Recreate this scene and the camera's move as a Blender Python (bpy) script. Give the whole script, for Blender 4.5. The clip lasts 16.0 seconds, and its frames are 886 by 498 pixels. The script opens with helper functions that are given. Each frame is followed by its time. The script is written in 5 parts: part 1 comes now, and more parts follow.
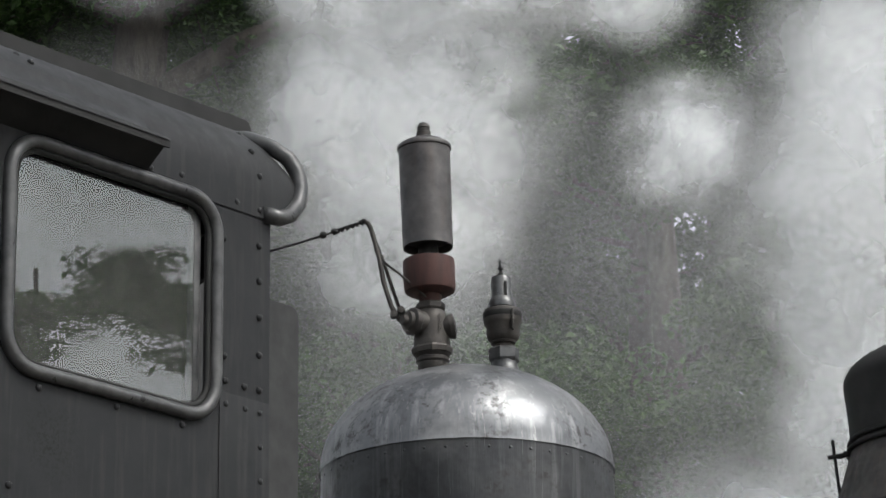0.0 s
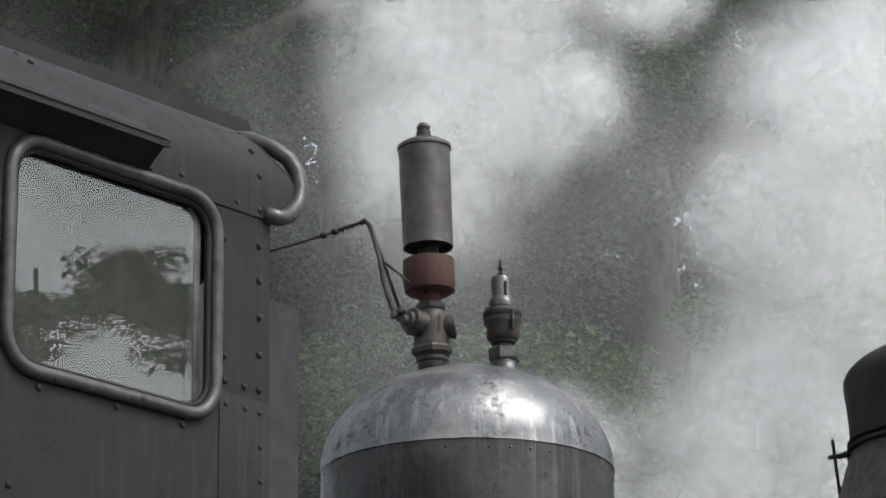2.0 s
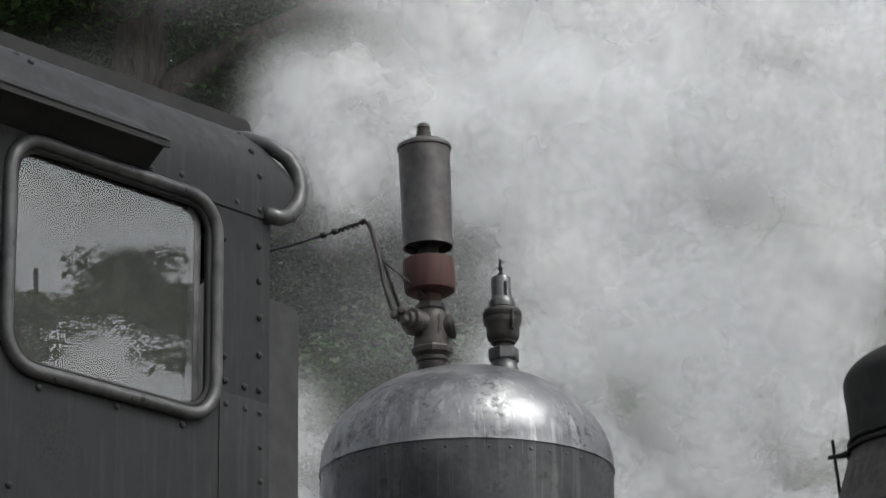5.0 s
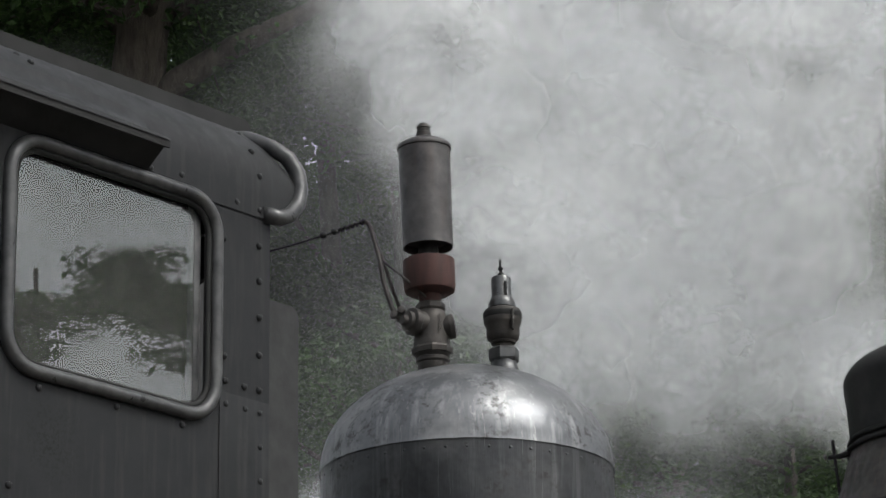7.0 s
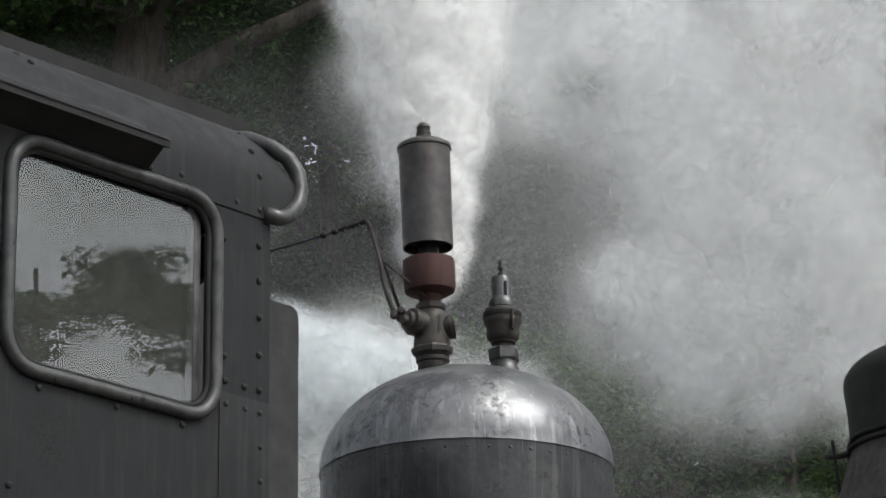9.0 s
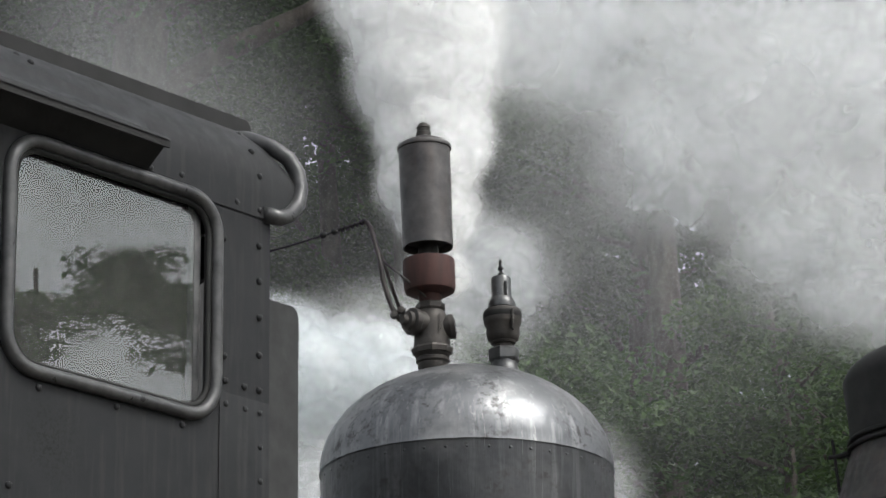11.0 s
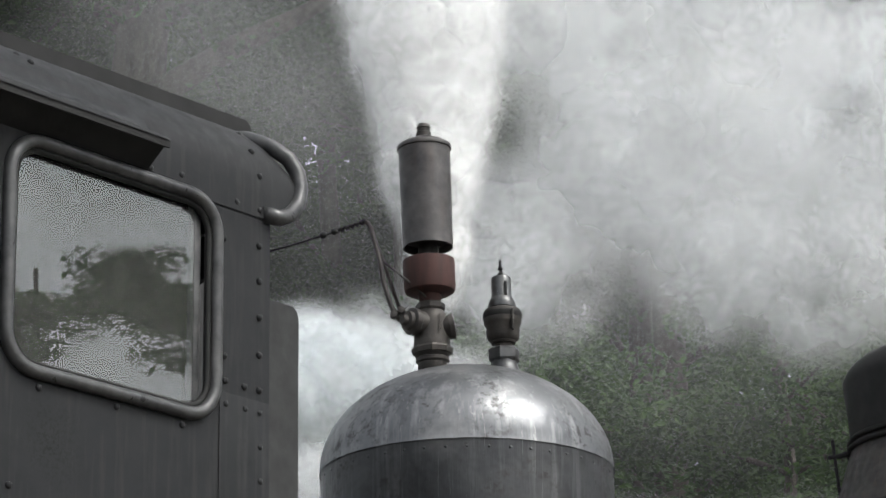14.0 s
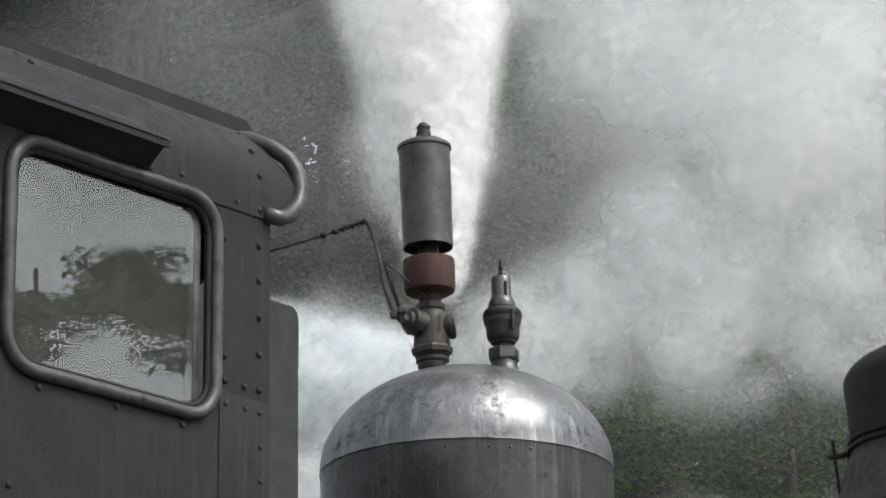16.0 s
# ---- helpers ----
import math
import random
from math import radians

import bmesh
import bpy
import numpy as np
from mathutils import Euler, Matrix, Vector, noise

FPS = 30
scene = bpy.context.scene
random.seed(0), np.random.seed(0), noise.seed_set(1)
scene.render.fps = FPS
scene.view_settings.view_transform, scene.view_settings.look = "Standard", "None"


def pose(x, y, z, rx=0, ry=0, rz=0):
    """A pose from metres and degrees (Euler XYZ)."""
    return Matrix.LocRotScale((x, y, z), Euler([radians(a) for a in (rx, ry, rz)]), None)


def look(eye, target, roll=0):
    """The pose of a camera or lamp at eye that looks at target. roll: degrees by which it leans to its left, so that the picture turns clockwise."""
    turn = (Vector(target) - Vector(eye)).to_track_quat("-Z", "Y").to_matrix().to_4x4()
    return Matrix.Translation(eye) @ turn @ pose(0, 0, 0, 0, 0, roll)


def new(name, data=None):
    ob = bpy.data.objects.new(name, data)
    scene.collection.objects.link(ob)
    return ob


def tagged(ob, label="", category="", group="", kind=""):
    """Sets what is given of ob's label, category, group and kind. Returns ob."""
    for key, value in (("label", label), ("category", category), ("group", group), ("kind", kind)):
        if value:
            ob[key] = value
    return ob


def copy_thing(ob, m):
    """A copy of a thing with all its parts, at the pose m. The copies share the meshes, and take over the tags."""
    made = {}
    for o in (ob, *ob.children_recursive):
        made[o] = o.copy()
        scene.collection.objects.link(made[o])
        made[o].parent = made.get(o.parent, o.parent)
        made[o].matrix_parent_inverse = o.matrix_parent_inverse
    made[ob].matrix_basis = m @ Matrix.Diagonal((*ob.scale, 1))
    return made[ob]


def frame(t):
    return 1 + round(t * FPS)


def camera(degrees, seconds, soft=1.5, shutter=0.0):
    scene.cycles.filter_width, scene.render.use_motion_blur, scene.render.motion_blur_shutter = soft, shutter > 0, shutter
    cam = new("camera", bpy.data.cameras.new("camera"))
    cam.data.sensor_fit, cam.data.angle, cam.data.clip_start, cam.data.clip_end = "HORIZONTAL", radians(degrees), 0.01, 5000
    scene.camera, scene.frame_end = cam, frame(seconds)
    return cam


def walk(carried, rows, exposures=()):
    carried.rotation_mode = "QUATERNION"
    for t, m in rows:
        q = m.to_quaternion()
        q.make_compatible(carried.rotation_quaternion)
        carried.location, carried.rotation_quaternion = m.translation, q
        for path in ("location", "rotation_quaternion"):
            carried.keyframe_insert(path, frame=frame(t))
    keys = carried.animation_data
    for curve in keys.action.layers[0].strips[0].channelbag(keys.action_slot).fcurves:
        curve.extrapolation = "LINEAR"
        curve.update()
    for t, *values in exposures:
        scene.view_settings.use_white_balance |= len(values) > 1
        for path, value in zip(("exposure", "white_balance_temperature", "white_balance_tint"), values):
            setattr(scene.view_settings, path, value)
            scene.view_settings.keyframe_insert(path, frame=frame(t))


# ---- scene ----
cam = camera(16.0, 16.0, soft=1.6)
EYE = (0.0, 0.0, 1.6)
AIM = pose(0, 0, 0, 90 + 18.4, 0, 0) @ pose(0, 0, 0, 0, 0, -0.7)
walk(cam, [(0.0, Matrix.Translation(EYE) @ AIM), (16.0, Matrix.Translation(EYE) @ AIM)],
     exposures=[(0.0, 0.66, 6450, 7.0), (3.0, 0.72, 6450, 7.0), (6.5, 0.42, 6450, 7.0), (9.0, 0.44, 6450, 7.0), (11.5, 0.72, 6450, 7.0), (16.0, 0.74, 6450, 7.0)])

# ---- world and light ----
world = bpy.data.worlds.new("sky")
scene.world = world
world.use_nodes = True
wn, wl = world.node_tree.nodes, world.node_tree.links
sky = wn.new("ShaderNodeTexSky")
sky.sky_type, sky.sun_disc = "NISHITA", False
sky.sun_elevation, sky.sun_rotation = radians(52), radians(120)
sky.air_density, sky.dust_density = 1.0, 4.0
pale = wn.new("ShaderNodeHueSaturation")
pale.inputs["Saturation"].default_value = 0.22
wl.new(sky.outputs["Color"], pale.inputs["Color"])
wl.new(pale.outputs["Color"], wn["Background"].inputs["Color"])
wn["Background"].inputs["Strength"].default_value = 0.15
sun = new("sun", bpy.data.lights.new("sun", "SUN"))
sun.data.energy, sun.data.angle, sun.data.color = 1.2, radians(25), (1.0, 0.97, 0.93)
sun.matrix_world = look((6, 3.5, 10), (0, 7, 0))
scene.cycles.transparent_max_bounces = 128
scene.cycles.max_bounces, scene.cycles.diffuse_bounces, scene.cycles.transmission_bounces = 9, 8, 8


# ---- materials ----
class Mat:
    """A node material with short calls."""

    def __init__(self, name, base=(0.5, 0.5, 0.5), rough=0.6, metal=0.0):
        self.m = bpy.data.materials.new(name)
        self.m.use_nodes = True
        self.n, self.l = self.m.node_tree.nodes, self.m.node_tree.links
        self.b = self.n["Principled BSDF"]
        self.b.inputs["Base Color"].default_value = (*base, 1)
        self.b.inputs["Roughness"].default_value = rough
        self.b.inputs["Metallic"].default_value = metal
        self.b.inputs["Specular IOR Level"].default_value = 0.3
        self.tc = self.n.new("ShaderNodeTexCoord")

    def put(self, kind, **inputs):
        node = self.n.new("ShaderNode" + kind)
        for k, v in inputs.items():
            socket = node.inputs[int(k[1:])] if k[0] == "i" and k[1:].isdigit() else node.inputs[k.replace("_", " ")]
            if isinstance(v, bpy.types.NodeSocket):
                self.l.new(v, socket)
            else:
                socket.default_value = v
        return node

    def math(self, op, a, b=0.0, c=0.0, clamp=False):
        node = self.put("Math", i0=a, i1=b, i2=c)
        node.operation, node.use_clamp = op, clamp
        return node.outputs[0]

    def stretch(self, x, y, z):
        return self.put("Mapping", Vector=self.tc.outputs["Object"], Scale=(x, y, z)).outputs[0]

    def noise(self, scale, detail=4.0, rough=0.55, vec=None):
        return self.put("TexNoise", Vector=vec or self.tc.outputs["Object"], Scale=scale, Detail=detail, Roughness=rough).outputs["Fac"]

    def ramp(self, fac, *stops):
        node = self.put("ValToRGB", Fac=fac)
        el = node.color_ramp.elements
        while len(el) < len(stops):
            el.new(0.5)
        for e, (p, c) in zip(el, stops):
            e.position = p
            e.color = (*c, 1) if len(c) == 3 else c
        return node.outputs["Color"]

    def mix(self, fac, a, b, how="MIX"):
        node = self.n.new("ShaderNodeMix")
        node.data_type, node.blend_type = "RGBA", how
        for i, v in ((0, fac), (6, a), (7, b)):
            if isinstance(v, bpy.types.NodeSocket):
                self.l.new(v, node.inputs[i])
            else:
                node.inputs[i].default_value = v if i == 0 else (*v, 1)
        return node.outputs[2]

    def link(self, out, name):
        self.l.new(out, self.b.inputs[name])
        return self

    def bump(self, height, strength=0.3, distance=0.01):
        self.link(self.put("Bump", Height=height, Strength=strength, Distance=distance).outputs[0], "Normal")
        return self


def g(v):
    return (v, v, v)


def grey_paint():
    m = Mat("grey_green_paint", rough=0.5)
    m.b.inputs["Specular IOR Level"].default_value = 0.15
    big = m.noise(3.0, 5)
    col = m.ramp(big, (0.3, (0.015, 0.0155, 0.0175)), (0.7, (0.025, 0.0255, 0.027)))
    streak = m.noise(9.0, 4, 0.6, m.stretch(5, 5, 0.35))
    col = m.mix(m.math("MULTIPLY", m.math("SUBTRACT", streak, 0.5, clamp=True), 1.6), col, (0.055, 0.055, 0.054))
    fine = m.noise(70.0, 3, 0.7)
    patch = m.noise(4.2, 2)
    speck = m.math("MULTIPLY", m.math("GREATER_THAN", fine, 0.62), m.math("GREATER_THAN", patch, 0.60))
    col = m.mix(m.math("MULTIPLY", speck, 0.6), col, (0.022, 0.022, 0.022))
    spot = m.put("VectorMath", i0=m.tc.outputs["Object"], i1=(-2.51, -1.0, 3.31))
    spot.operation = "DISTANCE"
    worn = m.math("MULTIPLY", m.math("GREATER_THAN", m.noise(110.0, 4, 0.7), 0.53), m.ramp(m.math("ADD", spot.outputs["Value"], m.math("MULTIPLY", patch, 0.10)), (0.06, g(0.75)), (0.17, g(0.0))))
    col = m.mix(worn, col, (0.012, 0.012, 0.012))
    m.link(col, "Base Color")
    m.link(m.ramp(m.noise(14, 4), (0.35, g(0.46)), (0.7, g(0.66))), "Roughness")
    return m.bump(m.math("ADD", m.noise(3.5, 2), m.math("MULTIPLY", fine, 0.06)), 0.35, 0.012).m


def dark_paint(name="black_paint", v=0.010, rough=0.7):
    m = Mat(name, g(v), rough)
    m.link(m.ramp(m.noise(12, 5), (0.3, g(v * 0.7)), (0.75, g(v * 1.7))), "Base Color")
    return m.bump(m.noise(60, 3), 0.2, 0.003).m


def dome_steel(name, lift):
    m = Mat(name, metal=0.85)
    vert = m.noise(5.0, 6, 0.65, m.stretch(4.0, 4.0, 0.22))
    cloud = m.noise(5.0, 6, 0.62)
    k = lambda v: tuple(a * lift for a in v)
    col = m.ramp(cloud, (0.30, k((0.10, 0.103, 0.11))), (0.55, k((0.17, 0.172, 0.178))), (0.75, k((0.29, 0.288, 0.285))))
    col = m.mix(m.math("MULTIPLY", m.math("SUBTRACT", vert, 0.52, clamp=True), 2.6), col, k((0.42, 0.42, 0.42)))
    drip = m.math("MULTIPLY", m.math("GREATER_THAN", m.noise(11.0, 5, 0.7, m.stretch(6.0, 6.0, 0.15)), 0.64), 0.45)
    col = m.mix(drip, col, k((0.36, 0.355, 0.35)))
    soot = m.math("MULTIPLY", m.ramp(m.noise(34, 7, 0.8), (0.50, g(0)), (0.60, g(1))), m.ramp(m.noise(6.5, 4), (0.46, g(0)), (0.62, g(0.85))))
    col = m.mix(soot, col, (0.045, 0.042, 0.040))
    m.link(col, "Base Color")
    m.link(m.ramp(m.math("ADD", cloud, m.math("MULTIPLY", soot, 0.2)), (0.3, g(0.32)), (0.7, g(0.54))), "Roughness")
    return m.bump(m.math("ADD", m.noise(7, 3), m.math("MULTIPLY", vert, 0.25)), 0.3, 0.02).m


def cast_iron(name="dull_iron", a=(0.030, 0.028, 0.027), b=(0.072, 0.065, 0.060), rough=0.55, metal=0.4, rust=0.1):
    m = Mat(name, rough=rough, metal=metal)
    col = m.ramp(m.noise(18, 5, 0.65), (0.3, a), (0.72, b))
    streak = m.noise(16, 4, 0.6, m.stretch(3, 3, 0.3))
    col = m.mix(m.math("MULTIPLY", m.math("SUBTRACT", streak, 0.5, clamp=True), rust * 5), col, (0.09, 0.06, 0.045))
    m.link(col, "Base Color")
    m.link(m.ramp(m.noise(30, 3), (0.3, g(rough - 0.15)), (0.7, g(rough + 0.15))), "Roughness")
    return m.bump(m.noise(120, 3), 0.25, 0.002).m


def red_lead():
    m = Mat("worn_red_paint", rough=0.6)
    col = m.ramp(m.noise(22, 5, 0.6, m.stretch(2, 2, 0.4)), (0.3, (0.034, 0.018, 0.016)), (0.7, (0.070, 0.029, 0.025)))
    m.link(col, "Base Color")
    return m.bump(m.noise(80, 3), 0.2, 0.002).m


def dirty_glass():
    m = Mat("dusty_glass", (0.7, 0.72, 0.72), 0.02)
    b = m.b
    dust = m.math("ADD", m.noise(3.0, 4), m.math("MULTIPLY", m.noise(30, 3, 0.6, m.stretch(1, 1, 0.2)), 0.35))
    film = m.put("BsdfDiffuse", Color=(0.29, 0.295, 0.28, 1))
    clear = m.put("BsdfTransparent", Color=(0.86, 0.88, 0.87, 1))
    gloss = m.put("BsdfGlossy", Color=(0.9, 0.92, 0.93, 1), Roughness=0.004)
    body = m.put("MixShader", i0=m.ramp(dust, (0.40, g(0.08)), (0.9, g(0.26))), i1=clear.outputs[0], i2=film.outputs[0])
    fres = m.put("Fresnel", IOR=1.5)
    top = m.put("MixShader", i0=m.math("ADD", fres.outputs[0], 0.07), i1=body.outputs[0], i2=gloss.outputs[0])
    m.l.new(top.outputs[0], m.n["Material Output"].inputs["Surface"])
    return m.m


def bark():
    m = Mat("rough_bark", rough=0.9)
    ridge = m.noise(7, 6, 0.65, m.stretch(2.2, 2.2, 0.6))
    m.link(m.ramp(ridge, (0.3, (0.022, 0.018, 0.015)), (0.65, (0.085, 0.072, 0.06))), "Base Color")
    return m.bump(ridge, 0.9, 0.05).m


def leaf(name, a, b):
    m = Mat(name, rough=0.45)
    isle = m.n.new("ShaderNodeNewGeometry")
    col = m.ramp(isle.outputs["Random Per Island"], (0.0, a), (0.75, b), (1.0, tuple(v * 1.5 for v in b)))
    col = m.mix(m.noise(0.9, 3), col, tuple(v * 0.6 for v in a))
    m.link(col, "Base Color")
    back = m.put("BsdfTranslucent", Color=col)
    both = m.put("MixShader", i0=0.35, i1=m.b.outputs[0], i2=back.outputs[0])
    m.l.new(both.outputs[0], m.n["Material Output"].inputs["Surface"])
    return m.m


def earth():
    m = Mat("ballast_and_earth", rough=0.95)
    m.link(m.ramp(m.noise(2.5, 8, 0.7), (0.3, (0.05, 0.045, 0.038)), (0.7, (0.14, 0.13, 0.115))), "Base Color")
    return m.bump(m.noise(14, 6), 0.8, 0.05).m


def steam(name, thick, rag=1.6, scale=1.6, tint=(0.975, 0.98, 0.985), wisp=0.5):
    """White vapour, fading softly to nothing at the outside of each puff and torn by a coarse and a fine noise."""
    m = Mat(name)
    where = m.tc.outputs["Object"]
    length = m.put("VectorMath", i0=where)
    length.operation = "LENGTH"
    luck = m.n.new("ShaderNodeObjectInfo").outputs["Random"]
    node = m.put("TexNoise", Vector=where, Scale=scale, Detail=4.0, Roughness=0.6, Distortion=wisp)
    node.noise_dimensions = "4D"
    m.l.new(m.math("MULTIPLY", luck, 60.0), node.inputs["W"])
    fade = m.put("MapRange", Value=length.outputs["Value"])
    fade.interpolation_type = "SMOOTHSTEP"
    for k, v in ((1, 1.0), (2, 0.12), (3, 0.0), (4, 1.0)):
        fade.inputs[k].default_value = v
    torn = m.math("ADD", m.math("MULTIPLY", m.math("SUBTRACT", node.outputs["Fac"], 0.5), rag), 0.5, clamp=True)
    alpha = m.math("MINIMUM", m.math("MULTIPLY", m.math("MULTIPLY", torn, fade.outputs[0]), thick), 0.85)
    face = m.put("BsdfDiffuse", Color=(*tint, 1))
    back = m.put("BsdfTranslucent", Color=(*tint, 1))
    both = m.put("MixShader", i0=0.5, i1=face.outputs[0], i2=back.outputs[0])
    clear = m.n.new("ShaderNodeBsdfTransparent")
    out = m.put("MixShader", i0=alpha, i1=clear.outputs[0], i2=both.outputs[0])
    m.l.new(out.outputs[0], m.n["Material Output"].inputs["Surface"])
    return m.m


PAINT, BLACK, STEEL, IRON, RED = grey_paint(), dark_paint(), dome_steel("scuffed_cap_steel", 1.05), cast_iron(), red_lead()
# the cap's steel again, the barrel's dark tree reflections put into the colour
BARREL = dome_steel("shade_toned_barrel_steel", 0.40)
BELL = cast_iron("heat_stained_steel", (0.055, 0.052, 0.055), (0.11, 0.104, 0.102), 0.5, 0.55, 0.2)
VALVE = cast_iron("bright_worn_steel", (0.045, 0.047, 0.05), (0.125, 0.125, 0.125), 0.40, 0.8, 0.1)
TUBE = cast_iron("worn_grey_trim", (0.05, 0.05, 0.053), (0.11, 0.11, 0.11), 0.42, 0.5, 0.05)
GLASS, BARK, EARTH = dirty_glass(), bark(), earth()
LEAF = leaf("deep_green_leaves", (0.026, 0.055, 0.015), (0.065, 0.125, 0.032))
LEAF2 = leaf("fresh_green_leaves", (0.034, 0.075, 0.018), (0.085, 0.155, 0.035))
CLOUD = steam("drifting_steam", 0.95, 3.4, 1.7, wisp=0.2)
JET = steam("dense_steam", 1.6, 1.2, 1.8, (0.997, 0.997, 0.997), 0.3)
# white steam too; the blue of the skylight is put into its tint
BLUE = steam("sky_tinted_steam", 1.6, 1.4, 1.7, (0.965, 0.988, 0.999), 0.3)
MIST = steam("thin_steam", 0.065, 1.8, 1.3)


# ---- builders ----
def mesh_of(name, bm, mat, smooth=40):
    me = bpy.data.meshes.new(name)
    bmesh.ops.recalc_face_normals(bm, faces=bm.faces[:])
    bm.to_mesh(me)
    bm.free()
    me.materials.append(mat)
    for p in me.polygons:
        p.use_smooth = smooth > 0
    if 0 < smooth < 180:
        me.set_sharp_from_angle(angle=radians(smooth))
    return me


def part(name, bm, mat, parent=None, label="", at=None, smooth=40):
    """Links a bmesh as one mesh object under a thing or a part."""
    ob = new(name, mesh_of(name, bm, mat, smooth))
    if parent:
        ob.parent = parent
    if at is not None:
        ob.matrix_local = at
    return tagged(ob, label)


def group(name, m=None, **tags):
    ob = new(name)
    ob.empty_display_size = 0.2
    if m is not None:
        ob.matrix_world = m
    return tagged(ob, **tags)


def lathe(profile, n=48, m=None):
    """Turns (radius, z) pairs round the z axis."""
    bm = bmesh.new()
    rings = []
    for r, z in profile:
        if r < 1e-5:
            rings.append([bm.verts.new((0, 0, z))])
        else:
            rings.append([bm.verts.new((r * math.cos(2 * math.pi * i / n), r * math.sin(2 * math.pi * i / n), z)) for i in range(n)])
    for a, b in zip(rings, rings[1:]):
        for i in range(n):
            j = (i + 1) % n
            if len(a) == 1 and len(b) == 1:
                continue
            if len(a) == 1:
                bm.faces.new((a[0], b[i], b[j]))
            elif len(b) == 1:
                bm.faces.new((a[i], a[j], b[0]))
            else:
                bm.faces.new((a[i], a[j], b[j], b[i]))
    if m is not None:
        bm.transform(m)
    return bm


def tube(points, r, n=10, closed=False, bm=None):
    """A round bar along points; r may be one radius or one for each point."""
    bm = bm or bmesh.new()
    pts = [Vector(p) for p in points]
    rs = r if isinstance(r, (list, tuple)) else [r] * len(pts)
    rings, up = [], None
    for i, p in enumerate(pts):
        if closed:
            t = pts[(i + 1) % len(pts)] - pts[i - 1]
        else:
            t = pts[min(i + 1, len(pts) - 1)] - pts[max(i - 1, 0)]
        t.normalize()
        if up is None:
            up = t.orthogonal().normalized()
        up = (up - t * up.dot(t)).normalized()
        side = t.cross(up)
        rings.append([bm.verts.new(p + rs[i] * (math.cos(a) * up + math.sin(a) * side)) for a in (2 * math.pi * k / n for k in range(n))])
    pairs = list(zip(rings, rings[1:])) + ([(rings[-1], rings[0])] if closed else [])
    for a, b in pairs:
        off = min(range(n), key=lambda k: (a[0].co - b[k].co).length) if closed and b is rings[0] else 0
        for k in range(n):
            bm.faces.new((a[k], a[(k + 1) % n], b[(k + 1 + off) % n], b[(k + off) % n]))
    if not closed:
        bm.faces.new(rings[0][::-1])
        bm.faces.new(rings[-1])
    return bm


def slab(x0, x1, y0, y1, z0, z1, bevel=0.0, bm=None):
    bm = bm or bmesh.new()
    v = bmesh.ops.create_cube(bm, size=1.0, matrix=Matrix.Translation(((x0 + x1) / 2, (y0 + y1) / 2, (z0 + z1) / 2)) @ Matrix.Diagonal((x1 - x0, y1 - y0, z1 - z0, 1)))["verts"]
    if bevel:
        edges = list({e for w in v for e in w.link_edges})
        bmesh.ops.bevel(bm, geom=edges, offset=bevel, segments=2, affect="EDGES", profile=0.6)
    return bm


def sheet(outline, y0, y1, hole=None, bm=None):
    """A plate: an outline of (x, z) between y0 and y1, with one hole of as many points, or none."""
    bm = bm or bmesh.new()
    if hole:
        loops = [[[bm.verts.new((x, y, z)) for x, z in o] for o in (outline, hole)] for y in (y0, y1)]
        n = len(outline)
        for i in range(n):
            j = (i + 1) % n
            for (o, h) in loops:
                bm.faces.new((o[i], o[j], h[j], h[i]))
            for k in (0, 1):
                bm.faces.new((loops[0][k][i], loops[0][k][j], loops[1][k][j], loops[1][k][i]))
    else:
        a = [bm.verts.new((x, y0, z)) for x, z in outline]
        b = [bm.verts.new((x, y1, z)) for x, z in outline]
        bm.faces.new(a)
        bm.faces.new(b[::-1])
        for i in range(len(a)):
            j = (i + 1) % len(a)
            bm.faces.new((a[i], a[j], b[j], b[i]))
    return bm


def rounded(x0, x1, z0, z1, r, n=8):
    """A rectangle with round corners, as (x, z) pairs from the lower left."""
    out = []
    for cx, cz, a in ((x0 + r, z0 + r, 180), (x1 - r, z0 + r, 270), (x1 - r, z1 - r, 0), (x0 + r, z1 - r, 90)):
        for i in range(n):
            w = radians(a + 90 * i / (n - 1))
            out.append((cx + r * math.cos(w), cz + r * math.sin(w)))
    return out


def spread(x0, x1, z0, z1, n=8):
    """A rectangle whose corner points fan out a little, so that plates with round holes have no double points."""
    e = 0.0005
    out = []
    for cx, cz, dx0, dz0, dx1, dz1 in ((x0, z0, 0, 1, 1, 0), (x1, z0, -1, 0, 0, 1), (x1, z1, 0, -1, -1, 0), (x0, z1, 1, 0, 0, -1)):
        for i in range(n):
            k = (n - 1) / 2
            if i < k:
                out.append((cx + dx0 * e * (k - i), cz + dz0 * e * (k - i)))
            else:
                out.append((cx + dx1 * e * (i - k), cz + dz1 * e * (i - k)))
    return out


def button(r, h):
    return lathe([(0, h), (r * 0.45, h * 0.93), (r * 0.8, h * 0.62), (r, 0.0), (r, -0.004)], 10)


# ---- ground ----
def build_ground():
    bm = bmesh.new()
    bmesh.ops.create_grid(bm, x_segments=8, y_segments=8, size=1500)
    tagged(part("ground", bm, EARTH), "dark earth and ballast under the engine and trees", "ground", kind="structure")


build_ground()

# ---- locomotive ----
LOCO = pose(0.062, 8.94, 0, 0, 0, 49)
loco = group("locomotive", LOCO, label="grey narrow-gauge steam locomotive raising steam beside trees", category="locomotive")
SIDE = -1.0


